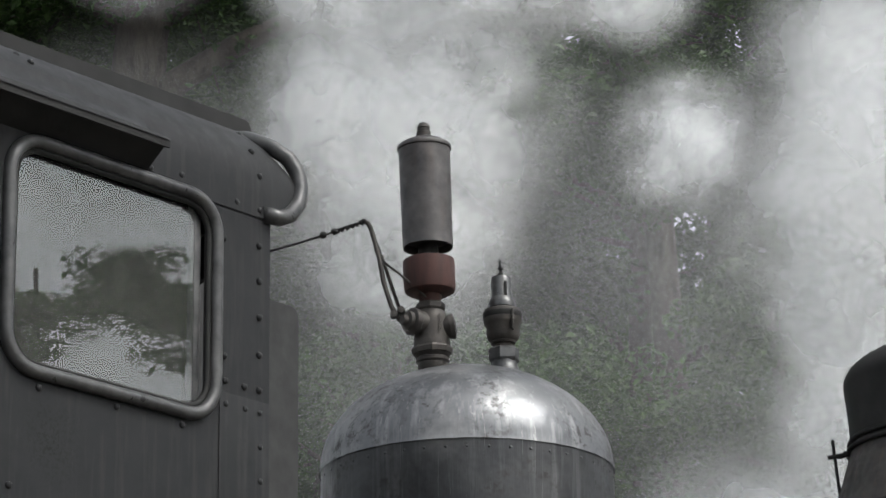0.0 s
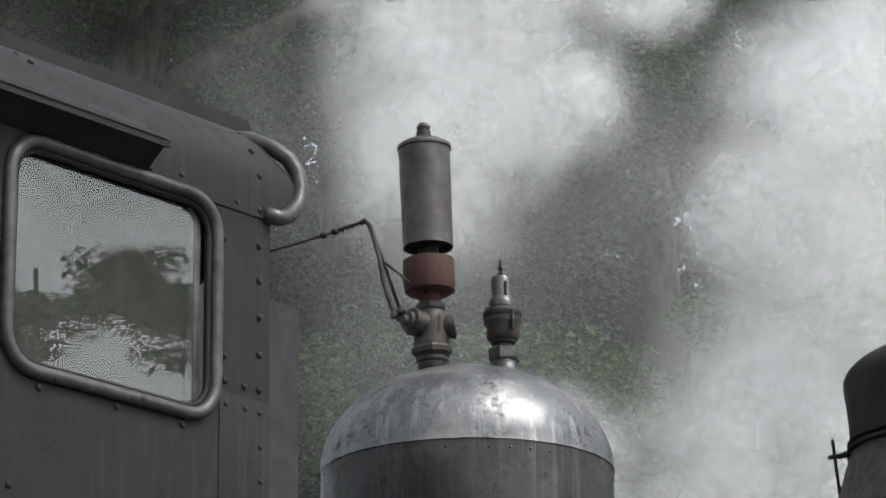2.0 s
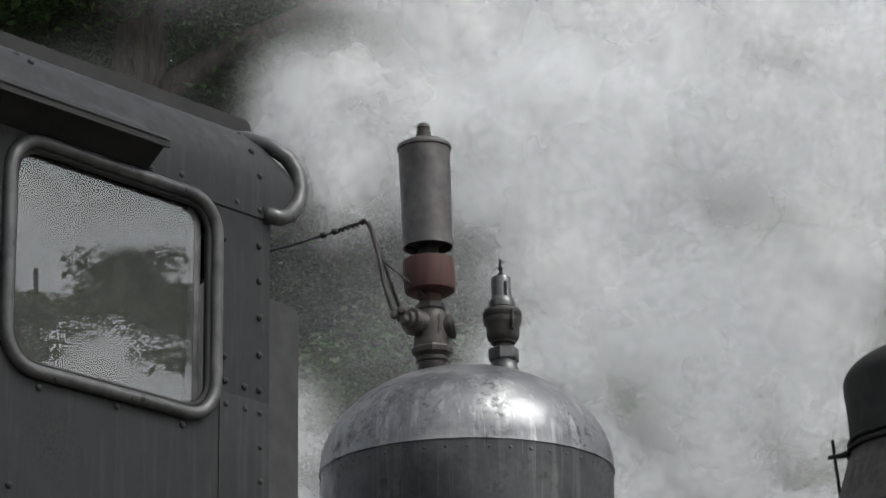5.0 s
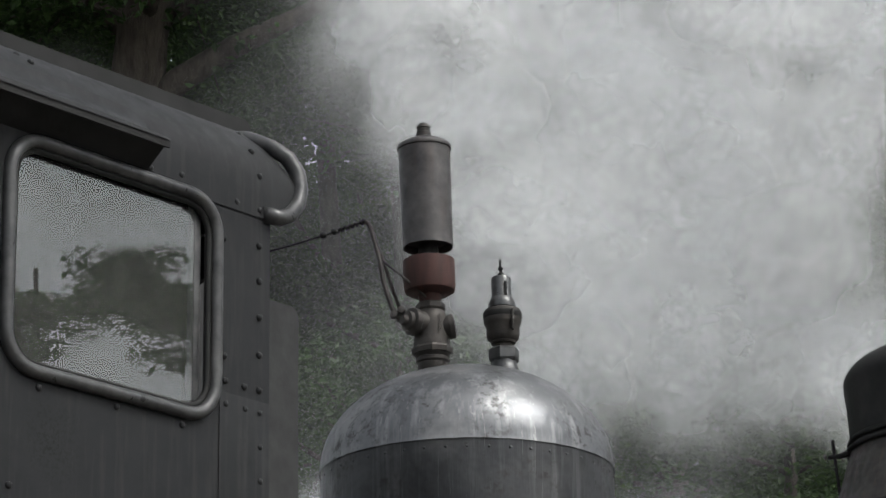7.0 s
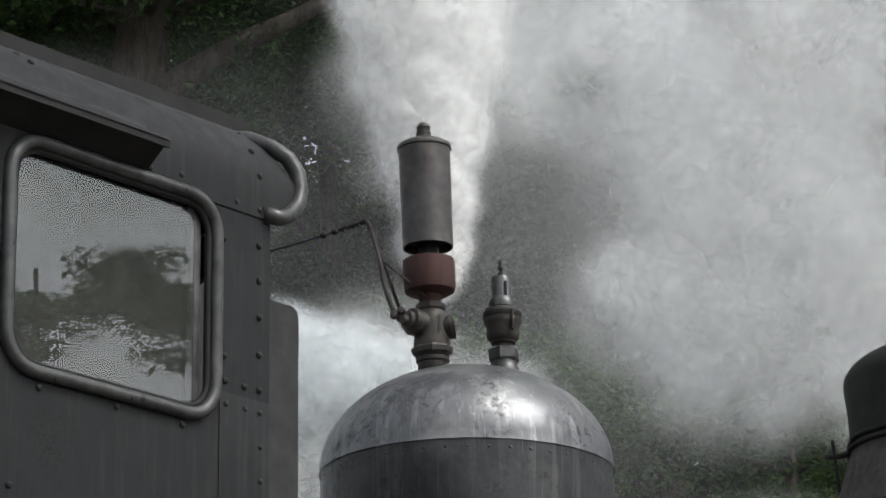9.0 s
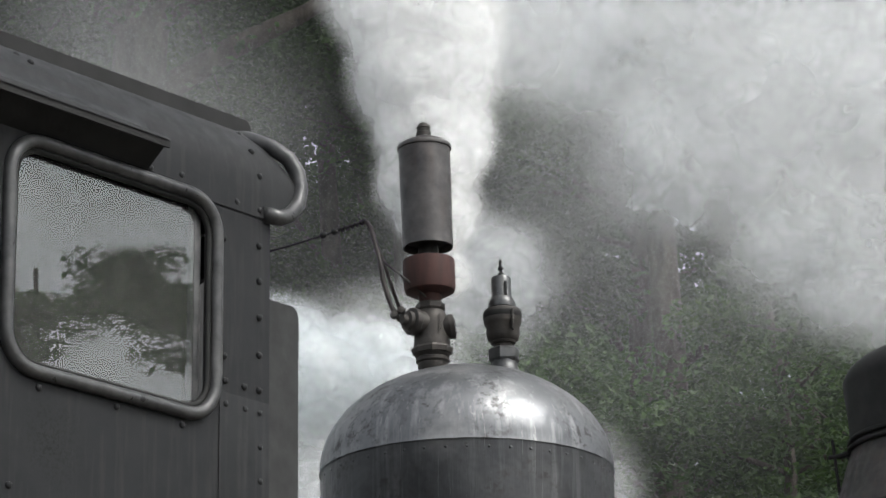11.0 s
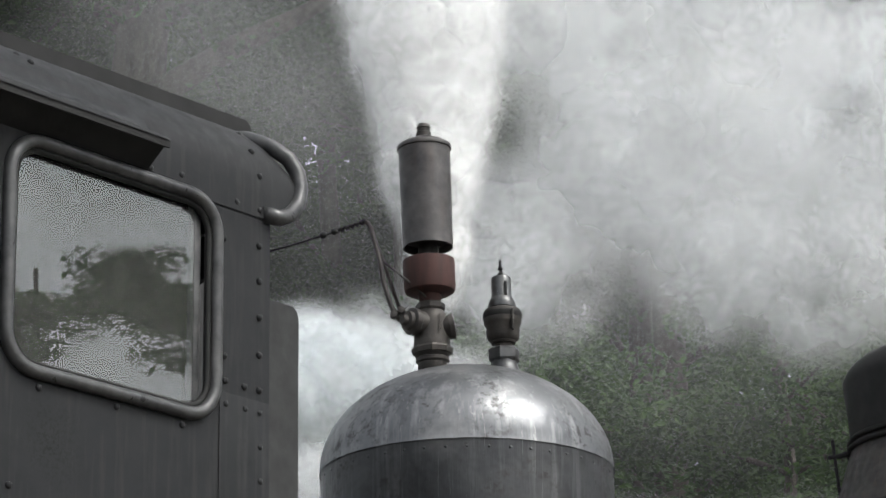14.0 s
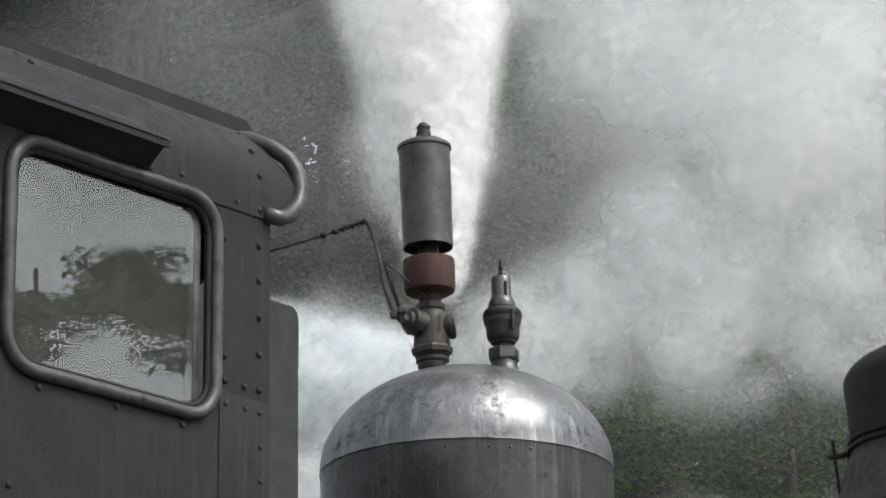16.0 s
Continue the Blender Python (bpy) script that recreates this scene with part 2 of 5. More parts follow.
def build_cab():
    wall_pts = spread(-3.45, -1.852, 1.3, 4.02)
    cab = part("cab_wall", sheet(wall_pts, SIDE, SIDE + 0.012, rounded(-2.634, -2.040, 3.461, 3.955, 0.075)), PAINT, loco, "grey painted riveted cab side")
    # lapped upper plate and the curve of the wall into the roof
    arch = [(SIDE - 0.003, 3.962), (SIDE - 0.003, 4.02), (SIDE - 0.002, 4.06), (SIDE + 0.006, 4.095), (SIDE + 0.024, 4.13), (SIDE + 0.055, 4.170), (SIDE + 0.10, 4.208), (SIDE + 0.18, 4.246), (SIDE + 0.30, 4.276), (SIDE + 0.65, 4.306), (0, 4.318)]
    full = arch + [(-y, z) for y, z in arch[-2::-1]]
    bm = bmesh.new()
    rows = [[bm.verts.new((x, y, z)) for y, z in full] for x in (-3.6, -2.6, -2.0, -1.868)]
    # rolled nose over the cab front
    for k in range(1, 10):
        a = radians(90 * k / 9)
        c = math.cos(a) ** 0.8
        rows.append([bm.verts.new((-1.868 + 0.127 * math.sin(a), y + (0.012 * (1 - c) if y < 0 else -0.012 * (1 - c)), 4.066 + (z - 4.066) * c)) for y, z in full])
    for a, b in zip(rows, rows[1:]):
        for i in range(len(full) - 1):
            bm.faces.new((a[i], a[i + 1], b[i + 1], b[i]))
    part("cab_roof", bm, PAINT, loco, "grey sheet roof curving into the cab side", smooth=70)
    # other walls
    part("cab_wall", sheet(spread(-3.45, -1.852, 1.3, 4.02), 1.0 - 0.012, 1.0, rounded(-2.63, -2.06, 3.455, 3.945, 0.07)), PAINT, loco, "grey painted far side of the cab")
    back = sheet([(-1.0, 1.3), (1.0, 1.3), (1.0, 4.02), (0.6, 4.2), (0, 4.26), (-0.6, 4.2), (-1.0, 4.02)], 0, 0.012)
    part("cab_wall", back, PAINT, loco, "grey painted rear of the cab", pose(-3.43, 0, 0, 0, 0, 90))
    # front wall in strips that leave the spectacle opening
    bm = bmesh.new()
    for y0, y1, z0, z1 in ((-0.988, -0.84, 1.3, 4.10), (-0.36, 0.36, 1.3, 4.20), (0.84, 0.988, 1.3, 4.10), (-0.84, -0.36, 1.3, 3.50), (0.36, 0.84, 1.3, 3.50), (-0.84, -0.36, 3.975, 4.17), (0.36, 0.84, 3.975, 4.17)):
        slab(-1.868, -1.856, y0, y1, z0, z1, bm=bm)
    part("cab_front", bm, PAINT, loco, "grey cab front with spectacle openings")
    bar = slab(-1.885, -1.87, -0.25, 0.25, -0.05, 0.05)
    part("drop_bar", bar, PAINT, loco, "grey slanting bar behind the front opening", pose(0, -0.6, 3.845, -17, 0, 0))
    nose = bpy.data.objects["cab_roof"]
    bead = [(-1.875, SIDE - 0.006, 3.972), (-1.825, SIDE - 0.006, 3.976), (-1.792, SIDE - 0.004, 3.992), (-1.760, SIDE, 4.028), (-1.746, SIDE + 0.006, 4.072), (-1.750, SIDE + 0.012, 4.112), (-1.769, SIDE + 0.024, 4.146), (-1.796, SIDE + 0.05, 4.172), (-1.82, SIDE + 0.10, 4.198), (-1.83, SIDE + 0.3, 4.255)]
    part("bead", tube(bead, 0.0195, 12), TUBE, nose, "worn rolled bead", smooth=180)
    # upstand along the roof
    up = [(-3.5, 4.245), (-1.668, 4.245), (-1.668, 4.302), (-1.674, 4.317), (-1.69, 4.323), (-3.5, 4.319)]
    part("roof_plate", sheet(up, -0.753, -0.745), BLACK, loco, "black upstanding plate along the roof")
    # window
    mid = rounded(-2.645, -2.029, 3.452, 3.964, 0.085, 9)
    frame_part = part("window_frame", tube([(x, SIDE - 0.006, z) for x, z in mid], 0.0155, 10, True), TUBE, loco, "rounded dull metal window frame", smooth=180)
    part("window_seal", tube([(x, SIDE + 0.002, z) for x, z in rounded(-2.626, -2.048, 3.470, 3.946, 0.068, 9)], 0.008, 8, True), BLACK, frame_part, "black rubber seal", smooth=180)
    part("sash", slab(-2.082, -2.062, SIDE + 0.012, SIDE + 0.02, 3.462, 3.952, 0.002), TUBE, frame_part, "worn sliding sash edge")
    part("sash", slab(-2.052, -2.046, SIDE + 0.004, SIDE + 0.012, 3.48, 3.935, 0.001), TUBE, frame_part)
    part("sash", slab(-2.632, -2.616, SIDE + 0.012, SIDE + 0.02, 3.462, 3.94, 0.002), TUBE, frame_part)
    pane = part("window_pane", slab(-2.622, -2.066, SIDE + 0.014, SIDE + 0.018, 3.456, 3.952), GLASS, loco, "dusty streaked window pane")
    # awning over the window
    lip = SIDE - 0.085
    prof = [(SIDE, 4.085), (SIDE - 0.04, 4.058), (lip, 4.036), (lip, 4.014), (lip + 0.006, 4.014), (lip + 0.012, 4.026), (SIDE, 3.974)]
    bm = bmesh.new()
    a = [bm.verts.new((-3.3, y, z)) for y, z in prof]
    b = [bm.verts.new((-2.252 if y > SIDE - 0.01 else -2.256, y, z)) for y, z in prof]
    for i in range(2, len(prof)):
        j = (i + 1) % len(prof)
        bm.faces.new((a[i], a[j], b[j], b[i]))
    bm.faces.new(a[::-1])
    bm.faces.new(b)
    # black all through: the shade under the awning is put into the colour
    aw = part("awning", bm, BLACK, loco, "awning over the cab window, its underside shade painted black")
    bm = bmesh.new()
    top = [(SIDE + 0.004, 4.125), (SIDE - 0.012, 4.095), (SIDE - 0.045, 4.064), (lip - 0.002, 4.040), (lip - 0.003, 4.030)]
    rows = []
    for x, k in ((-3.3, 1.0), (-2.5, 1.0), (-2.30, 0.93), (-2.256, 0.80)):
        rows.append([bm.verts.new((x, y if i else SIDE, z - (1 - k) * 0.12 * (4 - i) / 4)) for i, (y, z) in enumerate(top)])
    for p, q in zip(rows, rows[1:]):
        for i in range(len(top) - 1):
            bm.faces.new((p[i], p[i + 1], q[i + 1], q[i]))
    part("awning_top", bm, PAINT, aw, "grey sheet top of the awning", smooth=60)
    # rivets
    me = mesh_of("rivet", button(0.0085, 0.006), PAINT, 60)
    rows = [(-1.889, 4.063), (-1.889, 3.98), (-1.889, 3.894), (-1.888, 3.809), (-1.887, 3.722), (-1.887, 3.633), (-1.886, 3.55), (-1.885, 3.497), (-1.883, 3.418), (-1.882, 3.339), (-1.881, 3.26),
            (-1.964, 3.982), (-2.004, 3.885), (-1.998, 3.608), (-1.994, 3.551), (-1.933, 3.549), (-1.993, 3.498), (-1.932, 3.498), (-2.14, 4.001), (-2.236, 3.992),
            (-2.544, 3.421), (-2.321, 3.425), (-2.125, 3.423), (-2.619, 3.198)]
    for x, z in rows:
        ob = new("rivet", me)
        ob.parent = cab
        ob.matrix_local = pose(x, SIDE - 0.001, z, 90, random.uniform(-3, 3), random.uniform(-3, 3))
    roof = bpy.data.objects["cab_roof"]
    for x, y, z, t in ((-1.893, SIDE + 0.025, 4.132, 50), (-2.548, SIDE + 0.055, 4.172, 45), (-2.549, SIDE + 0.018, 4.120, 60), (-2.361, SIDE + 0.008, 4.100, 70), (-2.57, SIDE + 0.08, 4.189, 40), (-1.872, SIDE + 0.09, 4.196, 35), (-1.914, SIDE + 0.10, 4.202, 35)):
        ob = new("rivet", me)
        ob.parent = roof
        ob.matrix_local = pose(x, y - 0.002, z - 0.002, t, 0, 0)
    # seam of the lapped plates
    part("lap_strip", slab(-2.012, -1.853, SIDE - 0.003, SIDE, 3.10, 3.524, 0.001), PAINT, cab)
    # plate standing ahead of the cab
    pl = [(-1.853, 2.6), (-1.138, 2.6), (-1.138, 4.013), (-1.144, 4.030), (-1.159, 4.041), (-1.853, 4.041)]
    part("side_plate", sheet(pl, -0.408, -0.396), dark_paint("slate_grey_paint", 0.022, 0.5), loco, "dark grey plate ahead of the cab")


build_cab()


def build_boiler():
    bm = lathe([(0, -1.85), (0.56, -1.85), (0.56, 2.9), (0.5, 2.92), (0, 2.92)], 64, pose(0, 0, 2.85, 0, 90, 0))
    part("boiler", bm, dark_paint("sooty_boiler_paint", 0.03), loco, "sooty black boiler barrel", smooth=30)
    part("frames", slab(-3.5, 3.0, -0.55, 0.55, 0.35, 2.3, 0.02), dark_paint("sooty_frame_paint", 0.02), loco, "black engine frames")
    w = lathe([(0, -0.06), (0.34, -0.06), (0.36, -0.05), (0.36, 0.05), (0.34, 0.06), (0, 0.06)], 40)
    me = mesh_of("wheel", w, IRON)
    for x in (-2.4, -1.2, 0.0, 1.2):
        for y in (-0.62, 0.62):
            ob = new("wheel", me)
            ob.parent = loco
            ob.matrix_local = pose(x, y, 0.36, 90, 0, 0)


build_boiler()


def build_dome():
    r, h, z0 = 0.428, 0.305, 3.888
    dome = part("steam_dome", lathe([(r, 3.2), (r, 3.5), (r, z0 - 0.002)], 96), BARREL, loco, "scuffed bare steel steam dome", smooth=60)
    cap = [(r + 0.004, z0 - 0.012)]
    for i in range(0, 25):
        a = radians(90 * i / 24)
        cap.append(((r + 0.002) * math.cos(a) ** 1.03, z0 + h * math.sin(a) ** 1.0))
    cap[-1] = (0, z0 + h)
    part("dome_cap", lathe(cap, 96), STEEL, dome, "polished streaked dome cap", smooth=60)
    me = mesh_of("rivet", button(0.0045, 0.0025), BARREL, 60)
    for i in range(44):
        a = 2 * math.pi * i / 44
        ob = new("rivet", me)
        ob.parent = dome
        ob.matrix_local = pose(0, 0, 0, 0, 0, math.degrees(a)) @ pose(r, 0, z0 - 0.035, 0, 90, 0)
    return dome


build_dome()


def build_whistle():
    """Chime whistle with its valve and lever; x runs across the view, z up."""
    w = group("steam_whistle")
    w.parent = loco
    w.matrix_local = LOCO.inverted() @ pose(-0.033, 8.94, 4.165, 0, -1.6, 0)
    tagged(w, "chime whistle with a grey bell and a red bowl on the dome")
    z = lambda v: v - 4.165
    part("bell", lathe([(0.070, z(4.60)), (0.072, z(4.578)), (0.0755, z(4.578)), (0.0755, z(4.60)), (0.078, z(4.87)), (0.078, z(4.888)), (0.082, z(4.890)), (0.083, z(4.897)), (0.080, z(4.903)), (0.062, z(4.914)), (0.030, z(4.928)), (0.022, z(4.932)), (0, z(4.932))], 56), BELL, w, "heat-stained grey whistle bell", smooth=35)
    part("bell_core", lathe([(0.0, z(4.64)), (0.069, z(4.64)), (0.069, z(4.60)), (0.03, z(4.585)), (0.03, z(4.53))], 40), BLACK, w)
    part("top_nut", lathe([(0.0225, z(4.928)), (0.0225, z(4.945)), (0.019, z(4.948)), (0.019, z(4.958)), (0.022, z(4.960)), (0.020, z(4.966)), (0.012, z(4.975)), (0, z(4.977))], 24), IRON, w)
    part("bowl", lathe([(0, z(4.53)), (0.070, z(4.535)), (0.077, z(4.537)), (0.0775, z(4.530)), (0.0775, z(4.452)), (0.074, z(4.440)), (0.060, z(4.432)), (0.035, z(4.428)), (0.032, z(4.405)), (0, z(4.405))], 56), RED, w, "worn dull red whistle bowl", smooth=35)
    part("nut", lathe([(0, z(4.405)), (0.040, z(4.404)), (0.044, z(4.398)), (0.044, z(4.385)), (0.038, z(4.376)), (0, z(4.375))], 8), IRON, w, smooth=0)
    body = lathe([(0.030, z(4.385)), (0.042, z(4.375)), (0.049, z(4.352)), (0.0525, z(4.325)), (0.052, z(4.295)), (0.054, z(4.284)), (0.0545, z(4.250)), (0.049, z(4.236)), (0.044, z(4.232))], 40)
    vb = part("valve_body", body, IRON, w, "rough cast iron whistle valve", smooth=60)
    part("flange_nut", lathe([(0.046, z(4.268)), (0.060, z(4.266)), (0.062, z(4.260)), (0.060, z(4.246)), (0.050, z(4.242))], 8), IRON, vb, smooth=0)
    part("flange", lathe([(0.044, z(4.236)), (0.050, z(4.232)), (0.050, z(4.222)), (0.044, z(4.217)), (0.044, z(4.206)), (0.040, z(4.198)), (0.036, z(4.15))], 40), IRON, w, smooth=35)
    # bonnet of the valve towards the lever, and the plug opposite
    side = pose(-0.010, -0.010, z(4.335), 0, 0, 35) @ pose(0, 0, 0, 0, -88, 0)
    part("bonnet", lathe([(0.038, 0.0), (0.037, 0.042), (0.041, 0.045), (0.041, 0.060), (0.030, 0.064), (0.029, 0.076), (0.018, 0.080), (0.014, 0.092), (0, 0.094)], 20, side), IRON, vb, smooth=35)
    part("plug", lathe([(0.030, 0.0), (0.034, 0.030), (0.037, 0.034), (0.037, 0.048), (0.026, 0.052), (0, 0.054)], 24, pose(0.020, -0.006, z(4.322), 0, 82, 0)), IRON, vb, smooth=35)
    for k in range(7):
        # raised casting marks, too worn to read
        part("cast_mark", slab(-0.0022, 0.0022, -0.0012, 0.0012, -0.006, 0.006), IRON, vb, at=pose(0.024 + 0.003 * (k % 3), -0.049 + 0.002 * (k % 3), z(4.352 - 0.008 * k), 0, 30, 30))
    # lever: two straps up to the cord, a forked foot, and the stay
    def at(px, zz, y=0.0):
        return (px + 0.033 + 0.028 * (zz - 4.165), y, z(zz))
    lever = part("lever", tube([at(-0.130, 4.345, -0.03), at(-0.155, 4.39, -0.03), at(-0.178, 4.47, -0.02), at(-0.190, 4.55, -0.01), at(-0.203, 4.60), at(-0.215, 4.645), at(-0.224, 4.664), at(-0.234, 4.668)], 0.0075, 8), IRON, w, "bent rusty whistle lever", smooth=180)
    part("strap", tube([at(-0.118, 4.355, 0.02), at(-0.150, 4.45, 0.01), at(-0.184, 4.56, 0.0)], 0.0055, 6), IRON, lever, smooth=180)
    part("stay", tube([at(-0.184, 4.545), at(-0.12, 4.475, -0.05), at(-0.052, 4.41, -0.045)], 0.0035, 6), IRON, w, smooth=180)
    part("ferrule", lathe([(0.009, -0.012), (0.0095, 0.012)], 10, pose(*at(-0.195, 4.575), 0, -16, 0)), VALVE, lever)
    for dx, dz in ((-0.148, 4.362), (-0.126, 4.375), (-0.118, 4.34)):
        part("pin", lathe([(0, 0.016), (0.011, 0.014), (0.013, 0.0), (0.011, -0.014), (0, -0.016)], 8, pose(*at(dx, dz, -0.035), 90, 0, 0)), IRON, lever, smooth=0)
    # cord with its twisted end
    pts = [at(-0.234, 4.668), at(-0.26, 4.662), at(-0.30, 4.65), at(-0.345, 4.634), at(-0.45, 4.604), at(-0.60, 4.567)]
    part("cord", tube(pts, 0.0036, 6), BLACK, w, "thin dark whistle cord", smooth=180)
    twist = [Vector(at(-0.234 - 0.085 * i / 40, 4.668 - 0.027 * i / 40)) + Vector((0, 0.006 * math.sin(i * 0.9), 0.006 * math.cos(i * 0.9))) for i in range(41)]
    part("twisted_end", tube(twist, 0.0034, 6), BLACK, w, smooth=180)
    for px_, zz, rr in ((-0.325, 4.641, 0.011), (-0.358, 4.631, 0.012), (-0.245, 4.667, 0.008), (-0.236, 4.670, 0.009)):
        part("knot", lathe([(0, -rr), (rr * 0.8, -rr * 0.5), (rr, 0.1 * rr), (rr * 0.6, rr * 0.8), (0, rr)], 8, pose(*at(px_, zz), 40, 70, 0)), BLACK, w, smooth=180)


build_whistle()


def build_safety_valve():
    v = group("safety_valve")
    v.parent = loco
    v.matrix_local = LOCO.inverted() @ pose(0.178, 8.94, 4.15, 0, -1.2, 0)
    tagged(v, "worn steel pop safety valve on the dome")
    z = lambda a: a - 4.15
    casing = part("casing", lathe([(0.024, z(4.276)), (0.034, z(4.279)), (0.045, z(4.288)), (0.049, z(4.300)), (0.0495, z(4.326)), (0.0545, z(4.334)), (0.0565, z(4.342)), (0.0565, z(4.370)), (0.053, z(4.379)), (0.042, z(4.383)), (0.030, z(4.384))], 44), IRON, v, "dark grey valve casing", smooth=35)
    part("bonnet", lathe([(0.036, z(4.380)), (0.0405, z(4.386)), (0.0405, z(4.400)), (0.037, z(4.410)), (0.032, z(4.417)), (0.0300, z(4.421)), (0.0298, z(4.476)), (0.027, z(4.482)), (0.010, z(4.485)), (0, z(4.485))], 36), VALVE, v, "worn bright steel bonnet", smooth=35)
    part("band", lathe([(0.0575, z(4.352)), (0.0585, z(4.355)), (0.0585, z(4.366)), (0.0575, z(4.369))], 44), BLACK, casing, smooth=60)
    part("spindle", lathe([(0.008, z(4.48)), (0.008, z(4.495)), (0.004, z(4.497)), (0.004, z(4.505)), (0.008, z(4.507)), (0.008, z(4.513)), (0.0035, z(4.515)), (0.0035, z(4.528)), (0.006, z(4.530)), (0.003, z(4.538)), (0, z(4.539))], 12), BLACK, v)
    part("collar", lathe([(0.036, z(4.286)), (0.038, z(4.281)), (0.036, z(4.275)), (0.026, z(4.273)), (0.025, z(4.25)), (0.02, z(4.25))], 28), IRON, v, "rusty collar")
    part("hex_nut", lathe([(0, z(4.262)), (0.040, z(4.262)), (0.047, z(4.256)), (0.047, z(4.226)), (0.042, z(4.218)), (0, z(4.218))], 6, pose(0, 0, 0, 0, 0, 15)), VALVE, v, smooth=0)
    part("base", lathe([(0.038, z(4.222)), (0.038, z(4.205)), (0.044, z(4.195)), (0.044, z(4.15))], 28), VALVE, v)
    part("slot", slab(0.008, 0.016, -0.0325, -0.028, z(4.418), z(4.462)), BLACK, v)
    lug = part("lug", slab(0.026, 0.032, -0.057, -0.04, z(4.305), z(4.368), 0.002), IRON, v)
    part("seal", lathe([(0, 0.006), (0.004, 0.003), (0.004, -0.003), (0, -0.006)], 12, pose(0.029, -0.058, z(4.335), 90, 0, 0)), IRON, lug)


build_safety_valve()


def build_chimney():
    """Wide balloon stack: a flared barrel, a clamped joint and a rounded mesh cap."""
    c = group("chimney")
    c.parent = loco
    c.matrix_local = pose(2.68, 0, 0)
    tagged(c, "black balloon chimney with a mesh spark cap and clamp band")
    part("barrel", lathe([(0.17, 3.3), (0.18, 3.8), (0.30, 4.02), (0.44, 4.20), (0.448, 4.215), (0.405, 4.335), (0.366, 4.462), (0.360, 4.47)], 72), cast_iron("sooty_iron", (0.024, 0.023, 0.023), (0.055, 0.050, 0.047), 0.6, 0.3, 0.4), c, "sooty brown-black flared chimney barrel")
    cap = [(0.362, 4.455), (0.368, 4.60), (0.379, 4.70)] + [(0.380 * math.cos(radians(a)), 4.71 + 0.16 * math.sin(radians(a))) for a in range(2, 90, 6)] + [(0, 4.87)]
    part("spark_cap", lathe(cap, 72), dark_paint("fine_black_mesh", 0.012, 0.75), c, "black rounded mesh spark cap", smooth=60)
    for zz, rr in ((4.492, 0.368), (4.462, 0.374)):
        ring = [(rr * math.cos(a), rr * math.sin(a), zz + 0.004 * math.sin(3 * a)) for a in (2 * math.pi * i / 56 for i in range(56))]
        part("clamp_band", tube(ring, 0.009, 8, True), BLACK, c, smooth=180)
    way = LOCO.inverted().to_3x3() @ Vector((-1, 0, 0))
    p = lambda d, zz: (way.x * d, way.y * d, zz)
    hook = part("bracket", tube([p(0.36, 4.462), p(0.40, 4.447), p(0.449, 4.440)], [0.014, 0.011, 0.007], 8), BLACK, c)
    part("rod", tube([p(0.430, 4.506), p(0.422, 4.40), p(0.410, 4.27)], 0.006, 8), BLACK, hook)
    part("rod_knob", lathe([(0, -0.014), (0.010, -0.008), (0.011, 0.008), (0, 0.014)], 10, pose(*p(0.410, 4.318), 0, 0, 0)), BLACK, hook)
    for k in range(3):
        w = radians(200 + 22 * k)
        part("clamp_bolt", lathe([(0, 0.03), (0.010, 0.028), (0.010, -0.028), (0, -0.03)], 6, pose(0.385 * math.cos(w), 0.385 * math.sin(w), 4.478)), BLACK, c, smooth=0)


build_chimney()


# ---- trees ----
def leaf_mesh(name, centres, radii, count, size, mat, rng, flat=0.55):
    """Many small folded leaves round clump centres, as one mesh."""
    n = len(centres) * count
    c = np.repeat(np.array(centres), count, axis=0)
    r = np.repeat(np.array(radii), count)[:, None]
    d = rng.normal(size=(n, 3))
    d /= np.linalg.norm(d, axis=1)[:, None]
    p = c + d * r * (rng.random((n, 1)) ** 0.5) * np.array([1, 1, flat])
    up = rng.normal(size=(n, 3)) * 0.55 + np.array([0, -0.25, 0.9])
    up /= np.linalg.norm(up, axis=1)[:, None]
    a = np.cross(up, rng.normal(size=(n, 3)))
    a /= np.linalg.norm(a, axis=1)[:, None]
    b = np.cross(up, a)
    s = size * rng.uniform(0.6, 1.25, (n, 1))
    v = np.stack([p - a * s * 0.5, p + b * s * 0.30 + up * s * 0.10, p + a * s * 0.5 - up * s * 0.08, p - b * s * 0.30 + up * s * 0.10], axis=1).reshape(-1, 3)
    i = np.arange(n)[:, None] * 4
    faces = np.concatenate([i + np.array([0, 1, 2]), i + np.array([0, 2, 3])])
    me = bpy.data.meshes.new(name)
    me.from_pydata(v.tolist(), [], faces.tolist())
    me.materials.append(mat)
    return me


